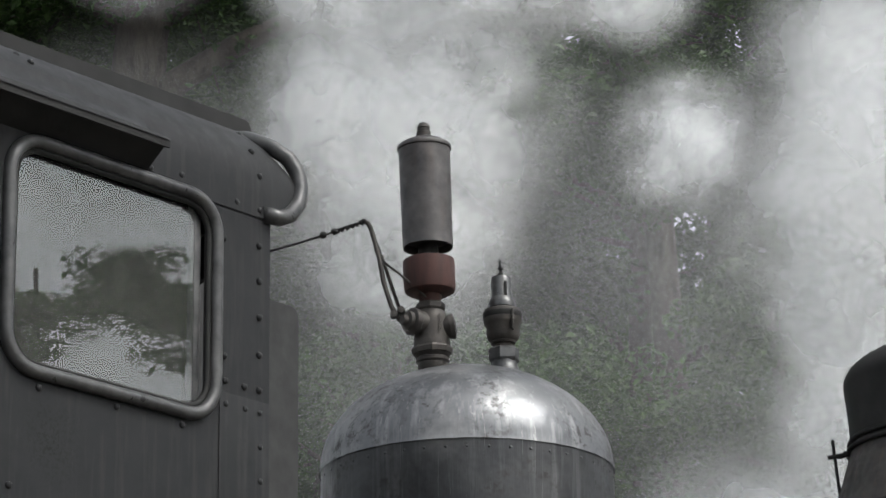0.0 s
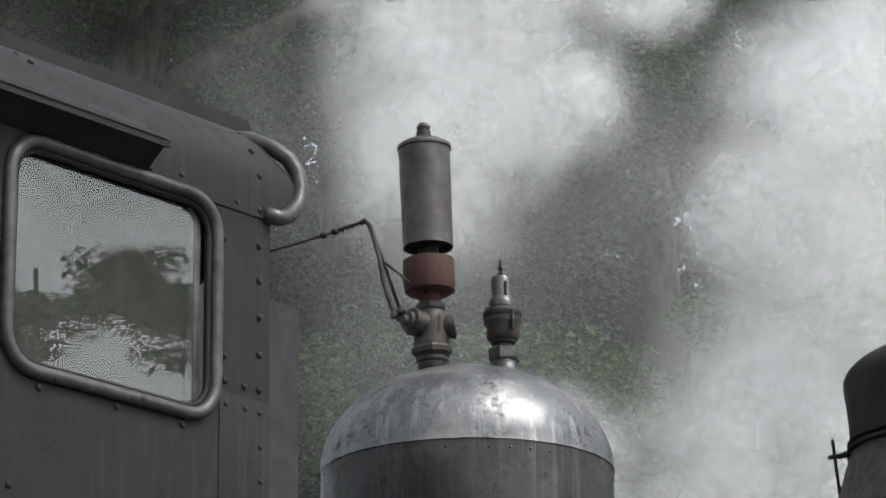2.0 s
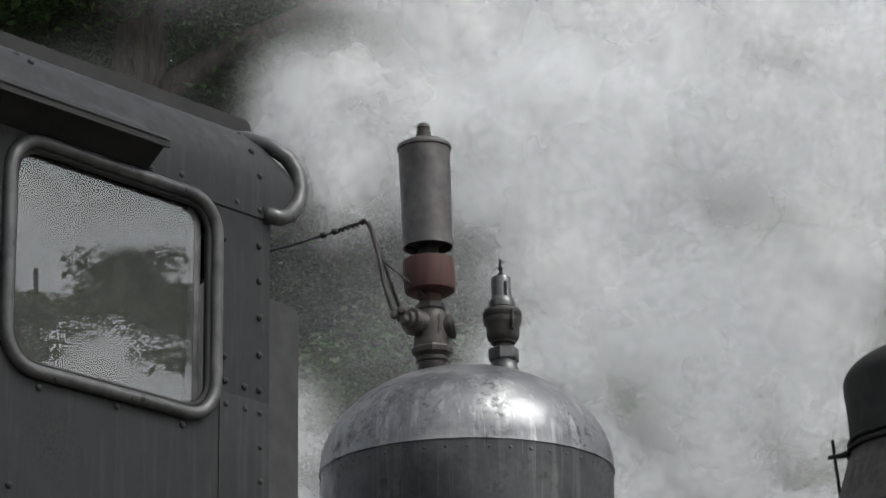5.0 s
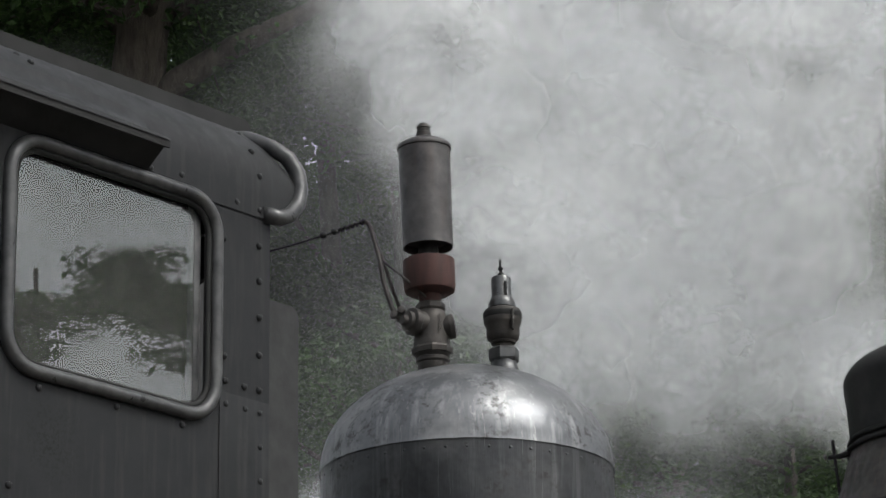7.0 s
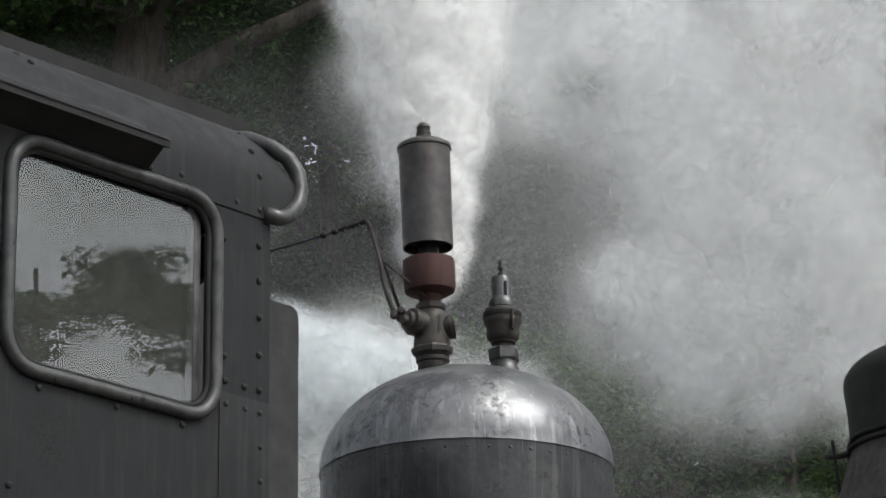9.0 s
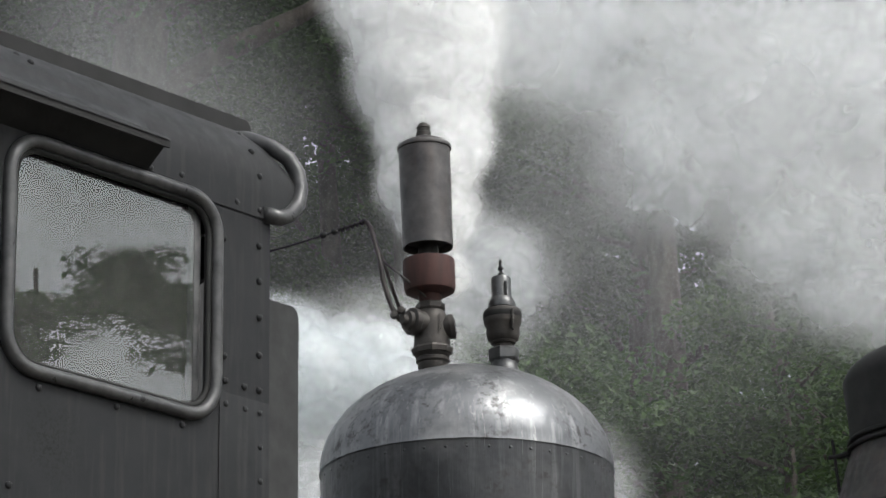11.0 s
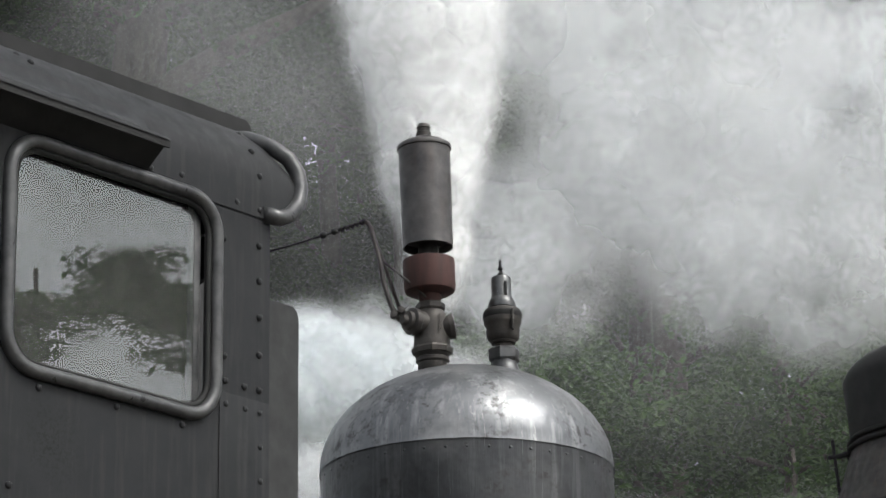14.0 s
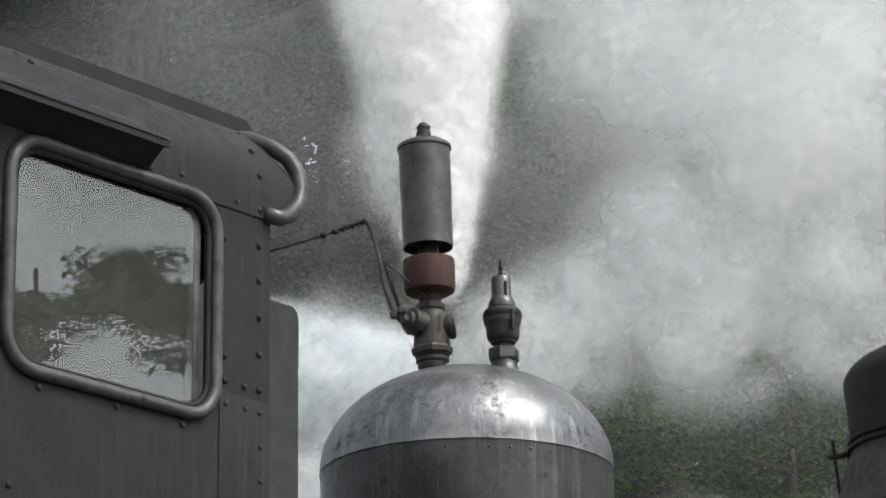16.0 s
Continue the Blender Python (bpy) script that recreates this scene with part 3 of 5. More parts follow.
def tree(x, y, height, low, spread_r, trunk_r, seed, clumps=90, count=150, lean=(0.0, 0.0), size=0.075, mat=None, label="leafy green tree behind the engine", limbs=None, name="tree"):
    rng = np.random.default_rng(seed)
    t = group(name, pose(x, y, 0), label=label, category="tree")
    steps = 14
    line = [Vector((lean[0] * (k / steps) ** 2 + 0.06 * math.sin(k * 1.3 + seed), lean[1] * (k / steps) ** 2 + 0.06 * math.cos(k * 1.7 + seed), height * 0.92 * k / steps)) for k in range(steps + 1)]
    part("trunk", tube(line, [trunk_r * (1.25 - 1.1 * k / steps) + 0.01 for k in range(steps + 1)], 14), BARK, t, "rough dark brown trunk", smooth=180)
    centres, radii = [], []
    bm = bmesh.new()
    n_limb = 16
    for k in range(n_limb):
        f = low + (0.97 - low) * (k + 0.5) / n_limb
        base = line[min(steps, int(f * steps))]
        ang = k * 2.4 + rng.random()
        reach = spread_r * (0.55 + 0.45 * math.sin(math.pi * min(1, (1 - f) / (1 - low) + 0.25))) * rng.uniform(0.7, 1.1)
        tip = base + Vector((math.cos(ang) * reach, math.sin(ang) * reach, reach * rng.uniform(0.15, 0.5)))
        mid = base.lerp(tip, 0.5) + Vector((0, 0, 0.12 * reach))
        r0 = max(0.02, trunk_r * (1.1 - f) * 0.5)
        tube([base, mid, tip], [r0, r0 * 0.6, 0.012], 7, bm=bm)
        for _ in range(max(1, clumps // n_limb)):
            w = rng.uniform(0.3, 1.1)
            q = base.lerp(tip, w) + Vector(rng.normal(size=3) * (0.28, 0.28, 0.22))
            centres.append(tuple(q))
            radii.append(rng.uniform(0.28, 0.55))
            if rng.random() < 0.5:
                tube([base.lerp(tip, w * 0.7), q], [0.012, 0.004], 4, bm=bm)
    for pts, rr in (limbs or []):
        tube(pts, rr, 12, bm=bm)
    tagged(part("branching", bm, BARK, t, smooth=180), kind="stuff")
    crown = new("crown", leaf_mesh("crown", centres, radii, count, size, mat or LEAF, rng))
    crown.parent = t
    tagged(crown, "uneven crown of small green leaves")
    return t


def build_trees():
    tree(-2.52, 19.0, 13.0, 0.80, 2.4, 0.42, 3, 96, 300, (1.05, 0.0), label="old tree with a forked dark trunk and green leaves",
         limbs=[([(0.66, -0.02, 8.9), (0.82, -0.08, 9.05), (1.19, -0.15, 9.26), (1.61, -0.2, 9.45), (2.2, -0.1, 9.85)], [0.10, 0.09, 0.075, 0.055, 0.03])])
    a = tree(1.55, 21.5, 17.0, 0.30, 2.7, 0.15, 5, 208, 330, size=0.085)
    b = tree(3.6, 22.5, 17.0, 0.30, 2.6, 0.15, 8, 208, 330, mat=LEAF2, size=0.085)
    tree(2.0, 18.2, 7.9, 0.50, 1.7, 0.09, 11, 112, 420, mat=LEAF2, size=0.065, label="dense bushy young tree with fresh green leaves")
    tree(-0.5, 18.8, 7.4, 0.55, 1.3, 0.08, 12, 96, 400, size=0.065, label="young bushy tree with dark leaves")
    for x, y, turn, who in ((-5.2, 22, 40, a), (-2.9, 24.5, 130, b), (-0.35, 25, 250, a), (1.7, 25.5, 75, a), (5.4, 24.5, 200, b), (-4.4, 28.5, 310, a), (-1.7, 29, 20, b), (0.6, 29.5, 160, a), (3.3, 28, 280, a), (0.3, 26.5, 90, b), (-3.4, 31, 200, a), (-1.0, 26.2, 60, b)):
        copy_thing(who, pose(x, y, 0, 0, 0, turn))
    # trees across the clearing, which the cab window and the steel mirror
    copy_thing(a, pose(34.5, 9.0, 0, 0, 0, 60))
    copy_thing(b, pose(36.0, 6.6, 0, 0, 0, 200))
    # broad tree out of view, added to close off the low sky
    far = tree(24.0, -6.0, 13.0, 0.12, 3.0, 0.17, 21, 128, 90, size=0.22, label="unseen broad leafy tree, added to block the low sky")
    tall = tree(-7.5, 36.0, 21.0, 0.25, 3.6, 0.24, 31, 208, 95, size=0.2, label="tall leafy tree at the back of the wood")
    for k, x in enumerate((-5.2, -3.0, -0.9, 1.2, 3.3, 5.5, 7.8)):
        copy_thing(tall, pose(x, 35.5 + 1.5 * (k % 2), 0, 0, 0, k * 75))
    # two more added to darken the lower part of the pane's reflection
    copy_thing(far, pose(31.0, 11.5, 0, 0, 0, 15))
    copy_thing(far, pose(31.5, 7.0, 0, 0, 0, 140))
    # unseen ring, added so that less low sky lights the cab and dome
    for k in range(21):
        w = radians(38 - 13.5 * k)
        d = 27 + 3 * math.sin(k * 2.1)
        copy_thing(far, pose(d * math.cos(w), d * math.sin(w), 0, 0, 0, k * 67))


build_trees()


# ---- steam ----
def puff_mesh(name, mat, seed, sheets=7, lump=0.16, upright=False):
    """A ball of vapour in lumpy, bulging sheets, one behind the other."""
    bm = bmesh.new()
    rings, n = 5, 20
    for k in range(sheets):
        h = -0.78 + 1.56 * k / (sheets - 1)
        wide = math.sqrt(1 - h * h)
        off = Vector((seed * 7.1 + k * 1.9, seed * 3.3 - k * 2.3, k * 3.7))

        def at(x, y, q):
            p = Vector((x * 1.6, y * 1.6, 0)) + off
            z = h + 0.14 * (1 - q * q) - 0.05 + lump * noise.noise(p) + lump * 0.5 * noise.noise(p * 2.6)
            return bm.verts.new((x, -z, y) if upright else (x, y, z))

        last, mid = None, at(0, 0, 0)
        for j in range(1, rings + 1):
            q = j / rings
            ring = [at(wide * q * math.cos(2 * math.pi * i / n), wide * q * math.sin(2 * math.pi * i / n), q) for i in range(n)]
            for i in range(n):
                o = (i + 1) % n
                if last:
                    bm.faces.new((last[i], ring[i], ring[o], last[o]))
                else:
                    bm.faces.new((mid, ring[i], ring[o]))
            last = ring
    return mesh_of(name, bm, mat, 180)


CLOUDS = [puff_mesh("puff", CLOUD, s, 7, 0.2) for s in range(4)]
MISTS = [puff_mesh("mist_puff", MIST, s + 5, 6, 0.2) for s in range(2)]
JETS = [puff_mesh("jet_puff", JET, s + 9, 5, 0.2, True) for s in range(3)]
BLUES = [puff_mesh("side_puff", BLUE, s + 15, 5, 0.2) for s in range(3)]


def ahead(d):
    """A space d metres from the eye: x across, y up the view, z back towards the eye."""
    return Matrix.Translation(Vector(EYE) + AIM.to_3x3() @ Vector((0, 0, -d))) @ AIM


cloud = group("steam_cloud", ahead(12.6), label="billowing white steam drifting behind the dome", category="steam")
whistle_steam = group("whistle_steam", pose(-0.033, 8.94, 4.5), label="dense white steam jet rising from the sounding whistle", category="steam")
side_steam = group("drain_steam", ahead(10.7), label="bright white steam jet blowing behind the dome, tinted with sky blue light", category="steam")


def puff(parent, meshes, r, k, deep=1.0, name="puff"):
    ob = new(name, meshes[k % len(meshes)])
    ob.parent = parent
    ob.scale = (r, r, r * deep)
    return tagged(ob, kind="stuff")


def drift(r, depth, meshes, *way):
    """One puff of the cloud: rows of seconds, across, up."""
    k = len(cloud.children)
    ob = puff(cloud, meshes, r, k)
    spin = 4.0 + (k * 7) % 9
    if k % 2:
        spin = -spin
    walk(ob, [(t, pose(x, y, -depth, 12 * math.sin(k + 0.3 * t), 10 * math.cos(k + 0.25 * t), spin * t + k * 50)) for t, x, y in way])


def whistle_jet(rnd):
    """Steam waits in the dome, shoots out round the bell and churns in a widening column."""
    wait = whistle_steam.matrix_world.inverted() @ Vector((0.06, 8.94, 3.62))
    n = 46
    for k in range(n):
        f = k / (n - 1)
        r = 0.095 + 0.150 * f
        side = (0.030 + 0.105 * f) * math.sin(k * 2.4)
        x, y, z = 0.018 + 0.92 * side - 0.045 * f, 0.17 + 0.06 * f + 0.05 * math.cos(k * 2.4), 0.03 + 1.02 * f
        ob = puff(whistle_steam, JETS, r, k)
        rows = [(0.0, pose(*wait, 0, k * 30, 0)), (7.74, pose(*wait, 0, k * 30, 0)), (7.84 + 0.08 * f, pose(x, y, z, 0, k * 30 + 10, 0))]
        t, a = 8.1 + 0.03 * k, k * 30 + 20
        while t < 16.0:
            rows.append((t, pose(x + rnd.uniform(-0.022, 0.022) * (0.4 + f), y, z + rnd.uniform(-0.04, 0.05), 0, a, 0)))
            t += 0.4
            a += 55 * (1 if k % 2 else -1)
        rows.append((16.0, pose(x, y, z, 0, a, 0)))
        walk(ob, rows)
    m = 44
    for k in range(m):
        t0 = 7.8 + 8.1 * k / m
        r = rnd.uniform(0.08, 0.12)
        a = k * 2.4
        rows = [(0.0, pose(*wait, 0, 0, 0)), (max(0.1, t0 - 0.12), pose(*wait, 0, 0, 0)), (t0, pose(0.02 * math.sin(a), 0.12, 0.0, 0, 20, 0))]
        for dt, zz, w in ((0.15, 0.35, 0.07), (0.35, 0.75, 0.13), (0.6, 1.15, 0.18), (1.2, 1.9, 0.25), (2.4, 3.0, 0.4)):
            rows.append((t0 + dt, pose(0.75 * w * math.sin(a) - 0.012 * zz, 0.15 + 0.3 * w + w * 0.5 * math.cos(a), zz, 0, 20 + 60 * dt, 0)))
        if rows[-1][0] < 16.0:
            rows.append((16.0, pose(0.5 * math.sin(a) + 0.3, 0.6 + 0.5 * math.cos(a), 3.0 + 0.35 * (16.0 - rows[-1][0]), 0, 200, 0)))
        walk(puff(whistle_steam, JETS, r, k), rows)


def side_jet(rnd):
    """Bright steam that blows out behind the dome towards the far side of the cab."""
    wait = side_steam.matrix_world.inverted() @ Vector((0.0, 8.98, 3.45))
    n = 30
    for k in range(n):
        f = k / (n - 1)
        r = 0.16 + 0.14 * f
        x = -0.12 - 0.95 * f
        y = -0.43 - 0.05 * f + (0.05 + 0.15 * f) * math.sin(k * 2.4)
        z = 0.15 * math.cos(k * 2.4)
        ob = puff(side_steam, BLUES, r, k)
        rows = [(0.0, pose(*wait, 0, 0, k * 30)), (7.72, pose(*wait, 0, 0, k * 30)), (7.84 + 0.12 * f, pose(x, y, z, 0, 0, k * 30 + 10))]
        t, a = 8.15 + 0.02 * k, k * 30 + 20
        while t < 16.0:
            rows.append((t, pose(x + rnd.uniform(-0.04, 0.04), y + rnd.uniform(-0.03, 0.035), z, 10 * math.sin(a), 10 * math.cos(a), a)))
            t += 0.5
            a += 40
        rows.append((16.0, pose(x, y, z, 0, 0, a)))
        walk(ob, rows)


def motions():
    rnd = random.Random(4)
    whistle_jet(rnd)
    side_jet(rnd)
    drift(0.44, 0.32, MISTS, (0, -1.58, 0.16), (1.5, -1.43, 0.40), (2.5, -1.34, 0.56), (3.5, -1.20, 1.18), (4.2, -1.13, 1.21), (5.2, -1.10, 1.27), (6.3, -1.06, 1.34), (7.2, -1.01, 1.38), (8.2, -0.93, 1.43), (9, -0.87, 1.47), (10.2, -0.77, 1.52), (11.4, -0.68, 1.59), (12, -0.63, 1.62), (12.5, -0.59, 1.65), (13, -0.56, 1.68), (13.5, -0.55, 1.73), (14, -0.55, 1.80), (14.5, -0.55, 1.88), (15.2, -0.53, 2.01), (16, -0.48, 2.16))
    drift(0.46, 0.87, CLOUDS, (0, -0.46, -2.36), (1.5, -0.31, -2.12), (2.5, -0.22, -1.96), (3.5, -0.12, -1.81), (4.2, -0.06, -1.72), (5.2, 0.03, -1.59), (6.3, 0.12, -1.45), (7.2, 0.19, -1.34), (8.2, 0.28, -1.22), (9, 0.34, -1.12), (10.2, 0.47, -0.08), (11.4, 0.49, -1.41), (12, 0.50, -1.41), (12.5, 0.52, -1.41), (13, 0.53, -1.41), (13.5, 0.55, -1.41), (14, 0.55, -1.41), (14.5, 0.54, -1.41), (15.2, 0.53, -1.41), (16, 0.54, -0.34))
    drift(0.67, -0.29, CLOUDS, (0, 1.63, -2.52), (1.5, 1.78, -2.28), (2.5, 1.88, -2.12), (3.5, 1.99, -1.96), (4.2, 2.06, -1.85), (5.2, 2.16, -1.69), (6.3, 2.27, -1.51), (7.2, 2.36, -1.59), (8.2, 2.45, -1.59), (9, 2.53, -1.08), (10.2, 2.65, -0.89), (11.4, 2.76, -0.70), (12, 2.82, -0.60), (12.5, 2.87, -0.52), (13, 2.92, -0.44), (13.5, 2.97, -0.36), (14, 3.02, -0.28), (14.5, 3.07, -0.20), (15.2, 3.14, -0.09), (16, 3.22, 0.04))
    drift(0.38, 0.29, CLOUDS, (0, 1.60, -1.13), (1.5, 1.73, -0.87), (2.5, 1.67, -0.62), (3.5, 1.49, -0.66), (4.2, 1.34, -0.69), (5.2, 1.64, -0.64), (6.3, 1.63, -0.69), (7.2, 1.67, -0.49), (8.2, 1.56, -0.49), (9, 1.88, -0.46), (10.2, 1.98, -0.13), (11.4, 2.01, -0.13), (12, 2.02, -0.13), (12.5, 2.03, -0.13), (13, 2.01, -0.09), (13.5, 1.86, 0.02), (14, 1.80, 0.04), (14.5, 1.73, 0.28), (15.2, 1.66, 0.35), (16, 1.78, 0.42))
    drift(0.58, -0.56, MISTS, (0, -2.22, -1.52), (1.5, -2.07, -1.27), (2.5, -1.98, -1.11), (3.5, -1.91, -0.93), (4.2, -1.87, -0.81), (5.2, -1.83, -0.64), (6.3, -1.79, -0.44), (7.2, -1.78, -0.28), (8.2, -1.76, -0.10), (9, -1.77, 0.03), (10.2, -1.81, 0.18), (11.4, -1.85, 0.26), (12, -1.82, 0.29), (12.5, -1.79, 0.32), (13, -1.74, 0.35), (13.5, -1.68, 0.39), (14, -1.64, 0.40), (14.5, -1.57, 0.46), (15.2, -1.52, 0.47), (16, -1.49, 0.47))
    drift(0.63, 0.88, CLOUDS, (0, -0.26, 1.28), (1.5, -0.09, 1.37), (2.5, 0.02, 1.47), (3.5, 0.13, 1.57), (4.2, 0.20, 1.64), (5.2, 0.31, 1.75), (6.3, 0.43, 1.88), (7.2, 0.52, 1.99), (8.2, 0.63, 2.13), (9, 0.71, 2.25), (10.2, 0.83, 2.43), (11.4, 0.96, 2.61), (12, 1.02, 2.70), (12.5, 1.07, 2.77), (13, 1.12, 2.85), (13.5, 1.17, 2.93), (14, 1.22, 3.01), (14.5, 1.27, 3.08), (15.2, 1.34, 3.19), (16, 1.42, 3.32))
    drift(0.42, 0.24, MISTS, (0, -1.95, 0.17), (1.5, -1.80, 0.41), (2.5, -1.70, 0.57), (3.5, -1.63, 0.54), (4.2, -1.61, 0.54), (5.2, -1.58, 0.50), (6.3, -1.56, 0.50), (7.2, -1.55, 0.50), (8.2, -1.53, 0.50), (9, -1.51, 0.50), (10.2, -1.47, 0.50), (11.4, -1.28, 0.49), (12, -1.15, 0.36), (12.5, -1.15, 0.46), (13, -1.17, 0.58), (13.5, -0.99, 1.13), (14, -0.94, 1.17), (14.5, -0.43, 1.19), (15.2, -0.72, 1.33), (16, -0.64, 1.50))
    drift(0.36, -0.68, CLOUDS, (0, 1.69, 0.26), (1.5, 1.60, 0.54), (2.5, 1.51, 0.47), (3.5, 1.19, 0.60), (4.2, 1.44, 0.61), (5.2, 1.69, 0.77), (6.3, 1.77, 0.80), (7.2, 1.78, 0.79), (8.2, 1.80, 0.92), (9, 1.84, 1.08), (10.2, 1.92, 1.27), (11.4, 2.00, 1.47), (12, 2.04, 1.56), (12.5, 2.08, 1.64), (13, 2.12, 1.72), (13.5, 2.16, 1.80), (14, 2.20, 1.88), (14.5, 2.25, 1.96), (15.2, 2.31, 2.07), (16, 2.39, 2.20))
    drift(0.45, -0.49, CLOUDS, (0, -1.63, 1.60), (1.5, -1.49, 1.84), (2.5, -1.37, 1.97), (3.5, -1.25, 2.10), (4.2, -1.16, 2.19), (5.2, -1.04, 2.31), (6.3, -0.91, 2.44), (7.2, -0.81, 2.55), (8.2, -0.70, 2.68), (9, -0.61, 2.79), (10.2, -0.47, 2.95), (11.4, -0.34, 3.11), (12, -0.28, 3.20), (12.5, -0.22, 3.27), (13, -0.17, 3.34), (13.5, -0.12, 3.41), (14, -0.06, 3.48), (14.5, -0.01, 3.56), (15.2, 0.06, 3.67), (16, 0.14, 3.79))
    drift(0.60, -0.68, CLOUDS, (0, -2.72, -2.83), (1.5, -2.57, -2.59), (2.5, -2.47, -2.43), (3.5, -2.37, -2.27), (4.2, -2.30, -2.16), (5.2, -2.21, -2.00), (6.3, -2.10, -1.82), (7.2, -2.02, -1.68), (8.2, -1.93, -1.52), (9, -1.86, -1.40), (10.2, -1.76, -1.21), (11.4, -1.65, -1.02), (12, -1.60, -0.93), (12.5, -1.55, -0.86), (13, -1.49, -0.79), (13.5, -1.44, -0.73), (14, -1.38, -0.66), (14.5, -1.33, -0.60), (15.2, -1.25, -0.50), (16, -1.17, -0.38))
    drift(0.56, -0.64, CLOUDS, (0, 1.97, -2.07), (1.5, 2.12, -1.83), (2.5, 2.22, -1.67), (3.5, 2.32, -1.51), (4.2, 2.39, -1.40), (5.2, 2.49, -1.24), (6.3, 2.60, -1.06), (7.2, 2.69, -0.92), (8.2, 2.79, -0.76), (9, 2.87, -0.63), (10.2, 2.99, -0.44), (11.4, 3.11, -0.25), (12, 3.17, -0.15), (12.5, 3.22, -0.07), (13, 3.27, 0.01), (13.5, 3.32, 0.09), (14, 3.37, 0.17), (14.5, 3.42, 0.25), (15.2, 3.49, 0.36), (16, 3.57, 0.49))
    drift(0.40, -0.39, CLOUDS, (0, 0.39, -1.24), (1.5, 0.43, -0.94), (2.5, 0.45, -0.75), (3.5, 0.29, -0.69), (4.2, 0.41, -0.58), (5.2, 0.36, -0.45), (6.3, 0.38, -0.29), (7.2, 0.52, -0.45), (8.2, 0.66, -0.20), (9, 0.76, -0.20), (10.2, 0.72, -0.10), (11.4, 1.00, 0.52), (12, 1.25, 0.55), (12.5, 1.54, 0.03), (13, 1.25, -0.06), (13.5, 1.22, -0.01), (14, 1.08, -0.05), (14.5, 1.02, 0.08), (15.2, 0.81, 0.10), (16, 0.80, 0.04))
    drift(0.51, 0.65, CLOUDS, (0, -1.05, -2.67), (1.5, -0.91, -2.43), (2.5, -0.83, -2.28), (3.5, -0.76, -2.13), (4.2, -0.71, -2.03), (5.2, -0.65, -1.89), (6.3, -0.60, -1.75), (7.2, -0.56, -1.63), (8.2, -0.52, -1.51), (9, -0.48, -1.41), (10.2, -0.43, -1.28), (11.4, -0.38, -1.15), (12, -0.35, -1.09), (12.5, -0.32, -1.04), (13, -0.28, -1.00), (13.5, -0.25, -0.95), (14, -0.22, -0.91), (14.5, -0.20, -0.87), (15.2, -0.16, -0.80), (16, -0.12, -0.73))
    drift(0.61, -0.09, MISTS, (0, -1.83, -1.45), (1.5, -1.68, -1.21), (2.5, -1.60, -1.06), (3.5, -1.52, -0.91), (4.2, -1.49, -0.81), (5.2, -1.45, -0.67), (6.3, -1.43, -0.53), (7.2, -1.43, -0.42), (8.2, -1.44, -0.30), (9, -1.47, -0.20), (10.2, -1.51, -0.02), (11.4, -1.52, 0.28), (12, -1.50, 0.41), (12.5, -1.33, 1.32), (13, -1.17, 1.43), (13.5, -1.04, 1.49), (14, -0.91, 1.54), (14.5, -0.78, 1.58), (15.2, -0.62, 1.67), (16, -0.47, 1.80))
    drift(0.51, -0.45, CLOUDS, (0, 0.27, 1.18), (1.5, 0.50, 1.21), (2.5, 0.55, 1.26), (3.5, 0.67, 1.14), (4.2, 0.66, 1.09), (5.2, 0.68, 1.07), (6.3, 0.76, 1.16), (7.2, 0.85, 1.32), (8.2, 0.95, 1.49), (9, 1.02, 1.62), (10.2, 1.14, 1.81), (11.4, 1.27, 2.00), (12, 1.33, 2.10), (12.5, 1.38, 2.18), (13, 1.43, 2.26), (13.5, 1.48, 2.34), (14, 1.53, 2.42), (14.5, 1.58, 2.50), (15.2, 1.65, 2.61), (16, 1.73, 2.74))
    drift(0.59, -0.16, CLOUDS, (0, -1.13, -3.72), (1.5, -0.98, -3.48), (2.5, -0.89, -3.33), (3.5, -0.79, -3.17), (4.2, -0.73, -3.07), (5.2, -0.64, -2.92), (6.3, -0.54, -2.75), (7.2, -0.47, -2.62), (8.2, -0.38, -2.48), (9, -0.31, -2.36), (10.2, -0.21, -2.19), (11.4, -0.11, -2.02), (12, -0.06, -1.94), (12.5, -0.02, -1.87), (13, 0.02, -1.81), (13.5, 0.06, -1.74), (14, 0.10, -1.68), (14.5, 0.14, -1.62), (15.2, 0.21, -1.52), (16, 0.28, -1.52))
    drift(0.73, -0.47, CLOUDS, (0, 1.10, -1.36), (1.5, 1.30, -1.21), (2.5, 1.16, -0.28), (3.5, 1.06, -0.43), (4.2, 0.85, -0.08), (5.2, 0.62, 0.06), (6.3, 0.68, 0.23), (7.2, 0.80, 0.39), (8.2, 0.79, 0.35), (9, 1.07, 0.28), (10.2, 1.10, 0.50), (11.4, 1.43, 0.67), (12, 1.55, 0.80), (12.5, 1.37, 0.76), (13, 1.10, 0.57), (13.5, 0.91, 0.42), (14, 0.82, 0.40), (14.5, 0.91, 0.86), (15.2, 0.97, 0.89), (16, 0.83, 0.85))
